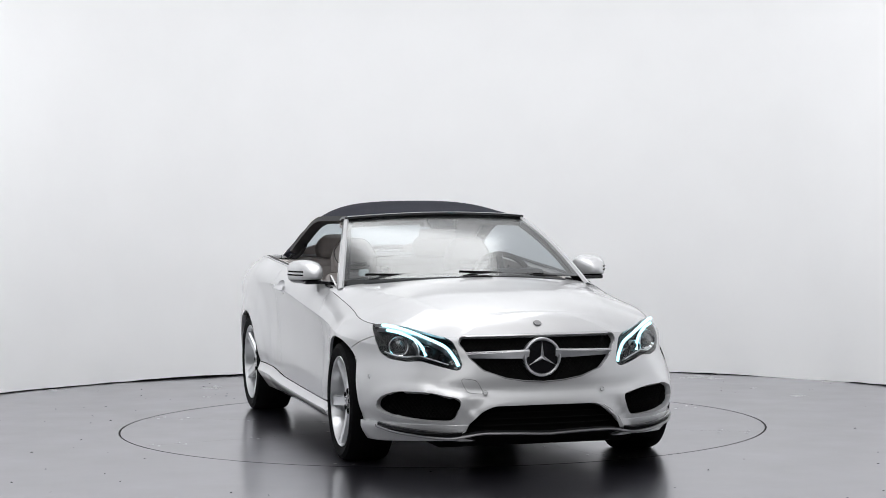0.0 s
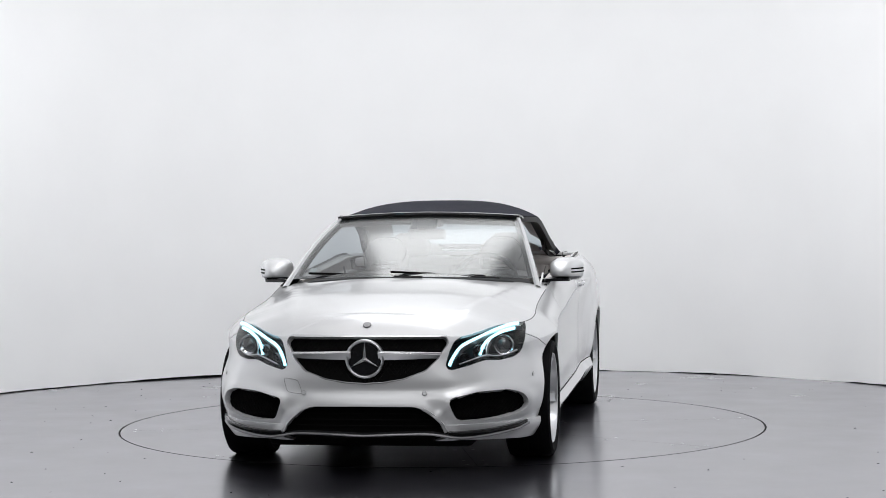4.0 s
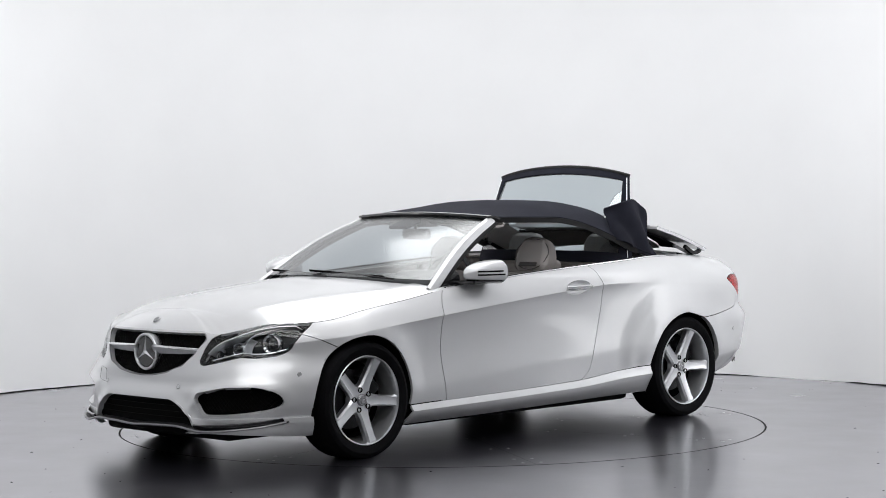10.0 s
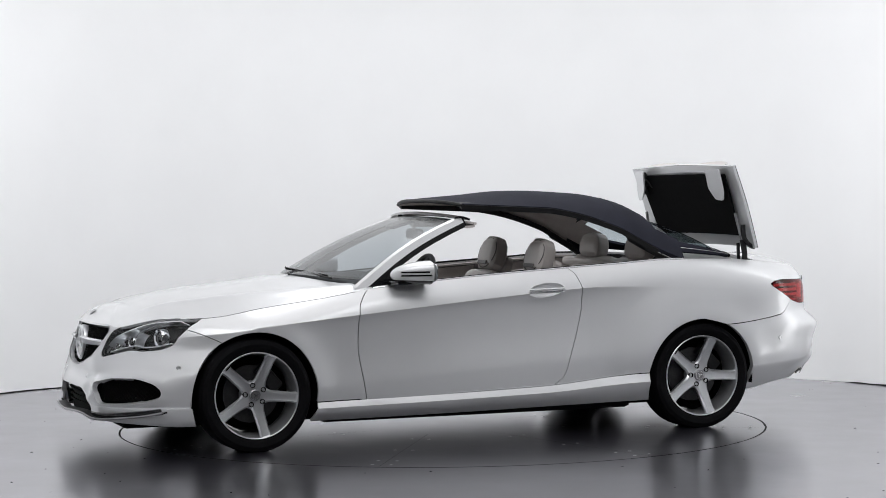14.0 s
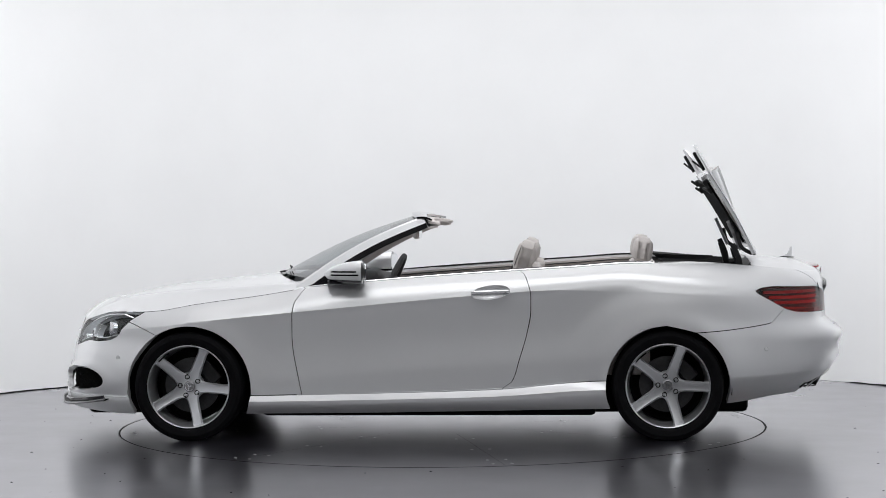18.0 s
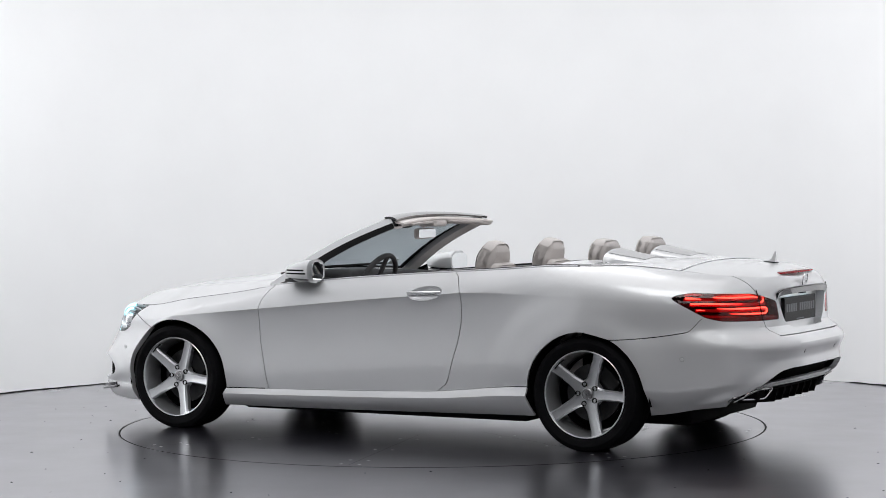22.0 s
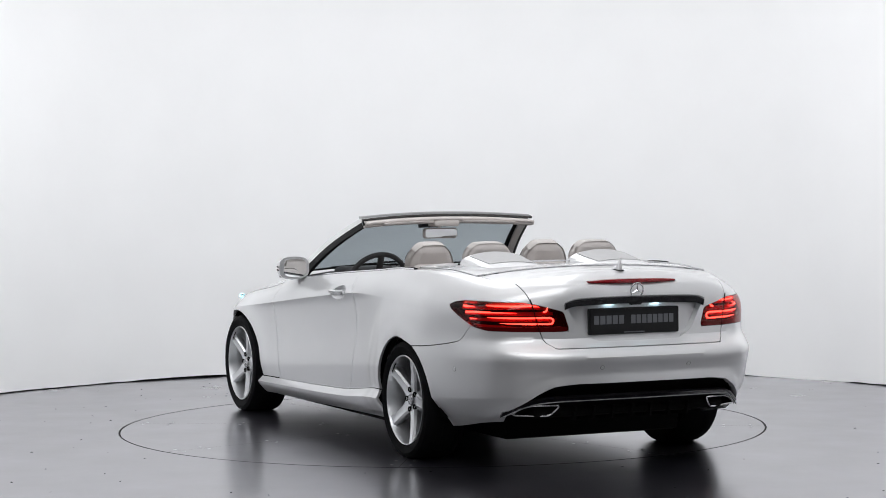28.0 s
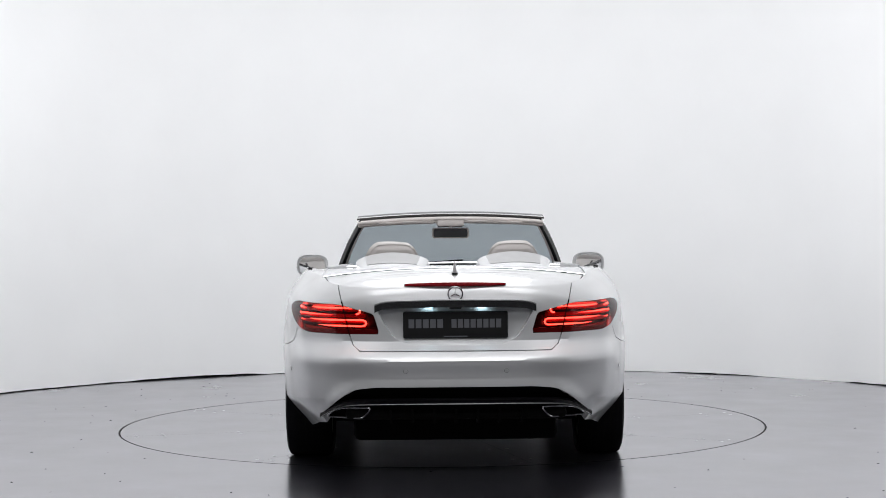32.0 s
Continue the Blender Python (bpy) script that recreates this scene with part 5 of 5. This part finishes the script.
def front_seat(y):
    tilt = Matrix.Translation((-0.355, y, 0.468)) @ pose(0, 0, 0, 0, -20, 0)
    seat = part("front_seat", cushion(-0.46, 0.08, -0.26, 0.26, 0.40, 0.56).moved(Matrix.Translation((0, y, 0))), LEATHER, car, "beige leather front seat with a tall backrest")
    back = cushion(-0.07, 0.07, -0.25, 0.25, -0.02, 0.47)
    back = Sheet([(p.x, p.y * (1 - 0.25 * max(0, p.z - 0.2) / 0.3), p.z) for p in back.v], back.f)
    part("backrest", back.moved(tilt), LEATHER, seat)
    part("backrest_shell", cushion(-0.095, -0.05, -0.20, 0.20, 0.02, 0.45, 0.01, 0.02).moved(tilt), LEATHER, seat)
    hr = cushion(-0.05, 0.045, -0.132, 0.132, 0.485, 0.69, 0.018, 0.045)
    hr = Sheet([(p.x + 0.02 * max(0, p.z - 0.5) * 3, p.y * (1 - 0.35 * max(0, p.z - 0.60) / 0.1), p.z) for p in hr.v], hr.f)
    head = part("headrest", hr.moved(tilt), LEATHER, seat)
    part("headrest_back", cushion(-0.105, -0.045, -0.125, 0.125, 0.44, 0.59, 0.012, 0.03).moved(tilt), LEATHER, seat)
    part("neck_vent", block(0.055, 0.062, -0.07, 0.07, 0.505, 0.53, 0.003, 1).moved(tilt), LEATHER_DARK, head)
    piping = [tilt @ Vector((0.045, 0.135 * math.sin(a) * (1 if math.cos(a) > 0 else 0.96), 0.585 + 0.098 * math.cos(a))) for a in [2 * math.pi * k / 28 for k in range(28)]]
    part("piping", tube(piping, 0.003, 5, True), LEATHER_DARK, head)
    belt_pts = [Vector((-0.56, y + (0.28 if y > 0 else -0.28), 0.95)), Vector((-0.50, y + (0.24 if y > 0 else -0.24), 0.80)), Vector((-0.45, y + (0.2 if y > 0 else -0.2), 0.6))]
    part("seat_belt", ribbon(belt_pts, (0.045, 0, 0), 0.003), LEATHER_DARK, seat)


front_seat(0.37)
front_seat(-0.37)
rear = part("rear_seat", cushion(-1.12, -0.72, -0.62, 0.62, 0.42, 0.60), LEATHER, car, "beige leather rear bench with two headrests")
for y in (0.33, -0.33):
    m = Matrix.Translation((-1.10, y, 0.52)) @ pose(0, 0, 0, 0, -22, 0)
    part("rear_backrest", cushion(-0.07, 0.07, -0.29, 0.29, 0, 0.50).moved(m), LEATHER, rear)
    h = cushion(-0.05, 0.045, -0.132, 0.132, 0.0, 0.145, 0.014, 0.035)
    h = Sheet([(p.x + 0.02 * p.z, p.y * (1 - 0.3 * max(0, p.z - 0.08) / 0.075), p.z) for p in h.v], h.f)
    part("rear_headrest", h.moved(Matrix.Translation((-1.235, y, 0.995)) @ pose(0, 0, 0, 0, -10, 0)), LEATHER, rear, "low beige headrest")
part("rear_shelf", block(-1.34, -1.18, -0.70, 0.70, 0.93, 0.985, 0.02, 2), LEATHER, car)
part("rear_armrest", cushion(-1.25, -0.8, -0.76, -0.66, 0.60, 0.90), LEATHER, car)
part("rear_armrest", cushion(-1.25, -0.8, 0.66, 0.76, 0.60, 0.90), LEATHER, car)
part("roof_well", plate_of([(-0.74, 0.62), (0.74, 0.62), (0.74, 0.97), (-0.74, 0.97)], (-1.36, -1.345), "x").add(
    plate_of([(-1.95, -0.75), (-1.345, -0.75), (-1.345, 0.75), (-1.95, 0.75)], (0.62, 0.64), "z")).add(
    plate_of([(-0.66, 0.62), (0.66, 0.62), (0.66, 0.945), (-0.66, 0.945)], (-1.93, -1.915), "x")), DARK_GAP, car)
well_rim = [Vector((x, 0.695, belt_side(x) - 0.03)) for x in span(-1.33, -1.80, 8)] + [Vector((-1.84, 0.66, 0.965)), Vector((-1.865, 0.58, 0.985))]
sides("well_seal", ribbon(well_rim, (0, 0.05, -0.012), 0.02), BLACK)
side_rim = sorted((p for p in tonneau.v if p.y > TONNEAU_IN - 0.004), key=lambda p: -p.x)
side_rim = [p for k, p in enumerate(side_rim) if k == 0 or side_rim[k - 1].x - p.x > 1e-4]
rear_rim = sorted((p for p in tonneau.v if p.x < TONNEAU_REAR + 0.006), key=lambda p: p.y)
rear_rim = [p for k, p in enumerate(rear_rim) if k == 0 or p.y - rear_rim[k - 1].y > 1e-4]
sides("well_wall", grid(lambda k, z: side_rim[k] + Vector((0, 0.008, -0.004)) if z else Vector((side_rim[k].x, 0.70, 0.63)), range(len(side_rim)), [0, 1]), BLACK)
sides("well_wall", grid(lambda k, z: rear_rim[k] + Vector((-0.008, 0, -0.004)) if z else Vector((-1.87, rear_rim[k].y, 0.63)), range(len(rear_rim)), [0, 1]), BLACK)

# ---- the folding roof ----
top_z = curve((0.13, 1.291), (0.0, 1.312), (-0.2, 1.338), (-0.45, 1.361), (-0.8, 1.366), (-1.05, 1.330), (-1.22, 1.266), (-1.86, 1.018))
rail_z = curve((0.13, 1.272), (-0.2, 1.268), (-0.47, 1.264), (-0.65, 1.240), (-0.925, 1.165), (-1.19, 1.058), (-1.36, 1.004))
rail_y = curve((0.13, 0.55), (-0.1, 0.578), (-0.5, 0.602), (-0.9, 0.615), (-1.36, 0.672))


def roof_point(x, u):
    e = 3.0 + 1.2 * max(0, -x - 0.6)
    zt, zr = top_z(x), rail_z(x)
    drape = 0.004 * math.sin(9 * x) * (1 - u * u)
    p = Vector((x - 0.075 * u * u * max(0, min(1, (x + 0.45) / 0.58)), rail_y(x) * u * (1 + 0.06 * (1 - u * u)), zr + (zt - zr) * (1 - abs(u) ** e) + drape))
    return p


US = span(-1, -0.8, 8) + span(-0.75, 0.75, 24) + span(0.8, 1, 8)


def roof_piece(name, x0, x1, label, parent=None, us=US):
    thing = new(name)
    thing.parent = car
    outer = grid(roof_point, span(x0, x1, 14), us).flip()
    part("roof_fabric", outer.flange(0.02), FABRIC, thing, label)
    part("roof_lining", outer.offset(-0.022).flip(), LINER, thing, "pale roof lining")
    for s in (1, -1):
        rail = smooth_path([roof_point(x, s) + Vector((0, -0.03 * s, -0.012)) for x in span(x0, x1, 5)], 3)
        part("roof_rail", ribbon(rail, (0, 0.062, -0.018), 0.03), BLACK, thing, "black roof frame rail")
    return thing


roof_front = roof_piece("roof_front", 0.13, -0.50, "dark blue-grey fabric roof, front section")
part("roof_latch_edge", tube([roof_point(0.125, u) + Vector((0.004, 0, -0.008)) for u in span(-1, 1, 24)], 0.011, 8), BLACK, roof_front)
roof_middle = roof_piece("roof_middle", -0.50, -0.98, "dark blue-grey fabric roof, middle section")
roof_rear = roof_piece("roof_rear", -0.98, -1.20, "dark blue-grey fabric roof, rear section")
for s in (1, -1):
    leg = grid(lambda x, u: roof_point(x, u * s), span(-1.20, -1.37, 6), span(0.80, 1, 8))
    part("rear_pillar", (leg.flip() if s > 0 else leg).thick(0.03), FABRIC, roof_rear, "fabric rear pillar")
    bar = [roof_point(-1.02, s) + Vector((0, -0.045 * s, -0.03)), roof_point(-1.2, s) + Vector((0, -0.06 * s, -0.03)), Vector((-1.37, 0.66 * s, 0.95))]
    part("hinge_link", ribbon(smooth_path(bar, 5), (0.03, 0, 0.04), 0.02), BLACK, roof_rear)
    trim = grid(lambda x, u: roof_point(x, u * s) + Vector((0, -0.035 * s, -0.02)), span(-0.98, -1.36, 10), [0.72, 0.80, 0.88, 0.95])
    part("pillar_lining", trim, LINER, roof_rear)


# the rear window in its raised bow, with fabric skirts at its sides
def flap_point(x, u):
    t = max(0.0, (x + 1.20) / -0.66)
    zt = 1.268 - 0.262 * t + 0.03 * math.sin(math.pi * t)
    zb = 1.058 - 0.045 * t
    wide = 0.650 - 0.110 * t
    xx = x + 0.07 * u * u * t ** 1.5
    return Vector((xx, wide * u * (1 + 0.05 * (1 - u * u)), zb + (zt - zb) * (1 - abs(u) ** 5)))


flap = new("roof_window_bow")
flap.parent = car
for a, b in ((-1, -0.965), (0.965, 1)):
    part("bow_fabric", grid(flap_point, span(-1.18, -1.81, 14), span(a, b, 10)).flip().thick(0.012), FABRIC, flap, "dark fabric skirt beside the rear window")
frame_ = grid(flap_point, span(-1.765, -1.81, 4), span(-0.965, 0.965, 24)).add(grid(flap_point, span(-1.18, -1.25, 3), span(-0.965, 0.965, 24)))
for a, b in ((-0.965, -0.915), (0.915, 0.965)):
    frame_.add(grid(flap_point, span(-1.25, -1.765, 12), span(a, b, 3)))
part("window_frame", frame_.flip().thick(0.02), FABRIC, flap, "dark frame of the rear window")
pane = part("rear_window", grid(flap_point, span(-1.25, -1.765, 12), span(-0.915, 0.915, 24)).flip().offset(-0.006), WINDOW, flap, "tinted glass rear window")
pane.visible_shadow = False
part("bow_edge", tube([flap_point(-1.81, u) + Vector((0, 0, -0.004)) for u in span(-1, 1, 30)], 0.011, 6), BLACK, flap)
part("bow_lining", grid(lambda x, u: flap_point(x, u) + Vector((0.02, 0, -0.024)), span(-1.20, -1.25, 2), span(-0.9, 0.9, 20)), LINER, flap)

for s in (1, -1):
    part("window_strip", tube([flap_point(x, 0.975 * s) + Vector((0, 0, 0.003)) for x in span(-1.22, -1.79, 8)], 0.004, 6), CHROME, flap, "bright strip beside the rear window")

# the fabric folds that stand up behind the rear pillars while the bow is raised
FOLDS = []
for s in (1, -1):
    def crumple(u, v):
        # u from the window's edge round to the free edge, v upwards
        top = 1.285 + 0.080 * math.sin(math.pi * min(1, 0.1 + u * 0.72)) - 0.05 * u ** 4
        x = -1.0 - 0.345 * u - 0.030 * (1 - v) * u
        low_z_ = rail_z(x) - 0.012 if u < 0.96 else 0.985
        z = low_z_ + (top - low_z_) * v
        y = 0.652 - 0.13 * max(0, z - 1.08) + 0.022 * math.sin(9 * u + 5 * v) * (1 - 0.5 * v) + 0.010 * noise.noise((u * 6, v * 4, 3)) - 0.05 * u ** 3
        y -= 0.07 * max(0.0, 1 - u / 0.4) ** 2
        return Vector((x, s * y, z))
    fold = grid(crumple, span(0, 1, 18), span(0, 1, 14))
    fold = (fold if s < 0 else fold.flip()).thick(0.016)
    f_ = part("fabric_fold", fold, FABRIC, car, "dark fabric fold behind the rear pillar")
    FOLDS.append(f_)

# ---- tonneau cover with its two fairings, hinged at its rear edge ----
FELT = vary(material("black_felt", (0.005, 0.005, 0.0055), 0.95, Specular_IOR_Level=0.1), 300, 0.3, 0.0005)
cover = new("tonneau_cover")
cover.parent = car
cover_half = tonneau
part("cover_panel", cover_half.both().thick(0.016), PAINT, cover, "white tonneau cover over the roof well")


PAD_GREY = vary(material("grey_pad", (0.50, 0.50, 0.51), 0.6), 140, 0.06, 0.0004)


def fairing(u, v):
    x = -1.330 - 0.44 * u
    h = 0.080 * max(0.0, 1 - u) ** 1.15
    a = math.pi * v
    wide = 0.205 - 0.05 * u
    return Vector((x, 0.33 + wide * math.cos(a) * (1 - 0.25 * math.sin(a) ** 2), 1.014 - 0.012 * u + h * max(0.0, math.sin(a)) ** 0.6))


for s in (1, -1):
    sh = grid(fairing, span(0, 1, 12), span(0, 1, 18))
    part("head_fairing", sh if s < 0 else sh.mirror(), PAINT, cover, "white fairing behind the headrest")
    fr = Sheet([fairing(0, v) for v in span(0, 1, 18)], [tuple(range(19))])
    part("fairing_front", (fr if s < 0 else fr.mirror()).moved(Matrix.Translation((0.002, 0, 0))), LEATHER, cover, "beige face at the fairing's front")
    pad = grid(lambda u, v: fairing(u, v) + Vector((0, 0, 0.003)), span(0.03, 0.52, 8), span(0.20, 0.80, 10)).thick(0.003)
    part("fairing_pad", pad if s < 0 else pad.mirror(), PAD_GREY, cover, "pale grey pad on the fairing")
under = Sheet([p + Vector((0, 0, -0.03)) for p in cover_half.v], cover_half.f).clip(lambda p: 0.565 - p.y + 0.12 * (p.x + 1.5)).clip(lambda p: p.x + 1.775).clip(lambda p: -1.375 - p.x).both()
part("cover_lining", under.thick(0.012), FELT, cover, "black felt on the cover's underside")
part("cover_ledge", ribbon([Vector((-1.335 - 0.03 * abs(y), y, 1.008)) for y in span(-0.62, 0.62, 16)], (0.05, 0, 0), 0.02), PAINT, cover)
for s in (1, -1):
    for x in (-1.37, -1.42):
        part("cover_latch", block(x - 0.02, x + 0.02, s * 0.5 - 0.02, s * 0.5 + 0.02, 0.955, 0.99, 0.006, 1).add(tube([(x, s * 0.5, 0.96), (x + 0.03, s * 0.44, 0.945)], 0.008)), BLACK, cover)
    arm = smooth_path([(-1.70, s * 0.63, 0.965), (-1.78, s * 0.64, 0.94), (-1.84, s * 0.64, 0.965), (-1.86, s * 0.63, 0.99)], 4)
    part("hinge_arm", ribbon(arm, (0, 0.02, 0), 0.022), BLACK, cover)
    part("gas_strut", tube([(-1.62, s * 0.60, 0.955), (-1.80, s * 0.62, 0.93)], 0.01, 8), STEEL, cover)
    part("cover_gap_trim", tube([Vector((p.x, s * (p.y + 0.001), p.z + 0.003)) for p in side_rim], 0.0035, 5), CHROME, cover)
trim_half = [p + Vector((0, 0, 0.003)) for p in rear_rim]
part("cover_rear_trim", tube([Vector((p.x, -p.y, p.z)) for p in reversed(trim_half)] + trim_half[1:], 0.0045, 6), CHROME, cover, "chrome strip along the cover's rear edge")
part("deck_trim", tube([Vector((-1.335 - 0.06 * abs(y), y, 1.036 - 0.05 * y * y)) for y in span(-0.58, 0.58, 20)], 0.005, 6), CHROME, cover, "chrome strip along the cover's edge")

# the two corner flaps, which fold out beside the headrests
EARS = []
for s in (1, -1):
    ear = plate_of(rounded([(-1.338, s * 0.545), (-1.338, s * 0.683), (-1.20, s * 0.702), (-1.14, s * 0.69), (-1.15, s * 0.62), (-1.22, s * 0.56)], 0.015), (1.004, 1.014), "z")
    ear = Sheet([p + Vector((0, 0, 0.02 * (0.69 - abs(p.y)) / 0.14)) for p in ear.v], ear.f)
    e = part("corner_flap", ear, PAINT, cover, "white corner flap with black latches")
    EARS.append(e)
    part("flap_latch", block(-1.30, -1.18, min(s * 0.60, s * 0.64), max(s * 0.60, s * 0.64), 0.985, 1.003, 0.004, 1).add(tube([(-1.28, s * 0.60, 0.99), (-1.22, s * 0.57, 0.965)], 0.006)), BLACK, e)

# the arms that carry the cover out of the well
ARMS = []
for s in (1, -1):
    a_ = part("cover_arm", ribbon(smooth_path([(-1.80, s * 0.625, 0.93), (-1.72, s * 0.625, 0.955), (-1.62, s * 0.625, 0.95)], 4), (0, 0.016, 0), 0.03).add(
        ribbon([(-1.77, s * 0.585, 0.93), (-1.64, s * 0.585, 0.94)], (0, 0.012, 0), 0.018)), BLACK, car, "black steel arm of the tonneau cover")
    ARMS.append(a_)


# ---- what moves ----
def about(x, z, deg, dx=0, dz=0):
    """A turn about a crosswise axis through (x, z), then a shift, as a pose in the car's space."""
    return pose(x + dx, 0, z + dz) @ pose(0, 0, 0, 0, deg, 0) @ pose(-x, 0, -z)


REST = about(0, 0, 0)


def motions():
    rows = [(t, pose(0, 0, 0, 0, 0, a)) for t, a in TURN]
    walk(turntable, rows)
    walk(car, [(t, m @ pose(0.0305, -0.0605, 0)) for t, m in rows])
    # the window bow swings up, comes down again, then sinks into the well with the roof
    px, pz = -1.22, 0.985
    walk(flap, [(0, REST), (7.35, REST), (7.6, about(px, pz, 14)), (7.8, about(px, pz, 25)), (8.0, about(px, pz, 37)), (8.2, about(px, pz, 53)), (8.6, about(px, pz, 76)), (9.2, about(px, pz, 84)),
                (12.4, about(px, pz, 84)), (12.8, about(px, pz, 74)), (13.2, about(px, pz, 42)), (13.5, about(px, pz, 20)), (13.8, about(px, pz, 4)), (14.0, REST), (14.5, about(px, pz, 0)),
                (15.2, about(px, pz, -8, 0, -0.10)), (16.0, about(px, pz, -14, 0, -0.20)), (16.8, about(px, pz, -18, 0, -0.27)), (17.4, about(px, pz, -20, 0, -0.29)), (32, about(px, pz, -20, 0, -0.29))])
    # the roof's three sections: the rear one turns about the main hinge and carries the others
    hx, hz = -1.36, 0.965
    ROOF = [(0, 0, 0, 0), (13.7, 0, 0, 0), (13.85, 2.5, 0.5, 1.5), (14.0, 6, 2, 3.5), (14.2, 9, 11, 6), (14.4, 12, 21, 9), (14.5, 14, 29, 12), (14.9, 30, 66, 32), (15.4, 58, 92, 54), (15.9, 90, 110, 84), (16.5, 117, 124, 116),
            (16.8, 125, 137, 126), (17.0, 132, 148, 134), (17.2, 140, 158, 145), (17.4, 150, 167, 155), (17.6, 157, 172, 162), (18.0, 160, 174, 165), (18.8, 160, 174, 165), (19.3, 160, 174, 165), (19.9, 160, 174, 165), (32, 160, 174, 165)]
    r_rows, m_rows, f_rows = [], [], []
    settle = curve((0, 0), (15.9, 0), (17.5, 0.035), (18.8, 0.035), (19.9, 0))
    for t, a, b, c in ROOF:
        # a: turn of the rear section backwards, c: counter-turn of the middle one, b: turn of the front one
        rear_m = about(hx, hz, -a, 0, settle(t))
        joint = Vector((-0.98, 0, 1.25))
        j2 = rear_m @ joint
        mid_m = pose(j2.x, 0, j2.z) @ pose(0, 0, 0, 0, -(a - c), 0) @ pose(-joint.x, 0, -joint.z)
        knee = Vector((-0.50, 0, 1.285))
        k2 = mid_m @ knee
        front_m = pose(k2.x, 0, k2.z) @ pose(0, 0, 0, 0, -b, 0) @ pose(-knee.x, 0, -knee.z)
        r_rows.append((t, rear_m))
        m_rows.append((t, mid_m))
        f_rows.append((t, front_m))
    walk(roof_rear, r_rows)
    walk(roof_middle, m_rows)
    walk(roof_front, f_rows)
    # the tonneau cover lifts a little, opens rearwards, and closes again
    tx, tz = -1.86, 1.0
    # degrees, shift back, shift up at each time
    COVER = [(0, 0, 0, 0), (7.3, 0, 0, 0), (7.6, 0, 0, 0.02), (8.0, 0, 0, 0.04), (9.6, 2, 0, 0.045), (10.0, 14, -0.01, 0.05), (10.3, 27, -0.015, 0.055), (10.6, 38, -0.02, 0.06), (10.9, 48, -0.025, 0.06),
             (11.2, 56, -0.03, 0.06), (11.6, 66, -0.03, 0.065), (12.2, 70, -0.03, 0.065), (17.4, 69, -0.03, 0.065), (17.8, 62.5, -0.035, 0.06), (18.2, 54.5, -0.04, 0.055), (18.5, 49, -0.045, 0.05),
             (18.8, 42, -0.04, 0.05), (19.1, 34, -0.03, 0.05), (19.5, 20, -0.02, 0.045), (19.8, 7, -0.005, 0.02), (20.1, 0, 0, 0), (32, 0, 0, 0)]
    walk(cover, [(t, about(tx, tz, -a, dx, dz)) for t, a, dx, dz in COVER])
    for arm in ARMS:
        walk(arm, [(t, about(-1.80, 0.93, -a * 1.2)) for t, a, dx, dz in COVER])
    for s, ear in zip((1, -1), EARS):
        walk(ear, [(t, pose(0, s * 0.12 * max(-1, a / 90) if a < 0 else 0, 0) @ about(-1.338, 0.985, -a)) for t, a in ((0, -168), (14.6, -168), (15.2, -95), (15.8, -25), (16.4, 2), (18.5, 2), (20.0, 0), (32, 0))])
    low = pose(0.02, 0, -0.46)
    for fold in FOLDS:
        walk(fold, [(0, low), (7.5, low), (8.4, REST), (12.6, REST), (13.6, low), (32, low)])
    # unlit lamps are imitated by moving the always-glowing strips out of sight
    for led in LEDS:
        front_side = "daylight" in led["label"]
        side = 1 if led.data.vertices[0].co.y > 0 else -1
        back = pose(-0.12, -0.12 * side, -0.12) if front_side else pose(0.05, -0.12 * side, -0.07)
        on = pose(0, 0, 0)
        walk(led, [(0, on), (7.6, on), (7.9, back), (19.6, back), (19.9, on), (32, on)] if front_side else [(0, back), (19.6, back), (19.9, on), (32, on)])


motions()
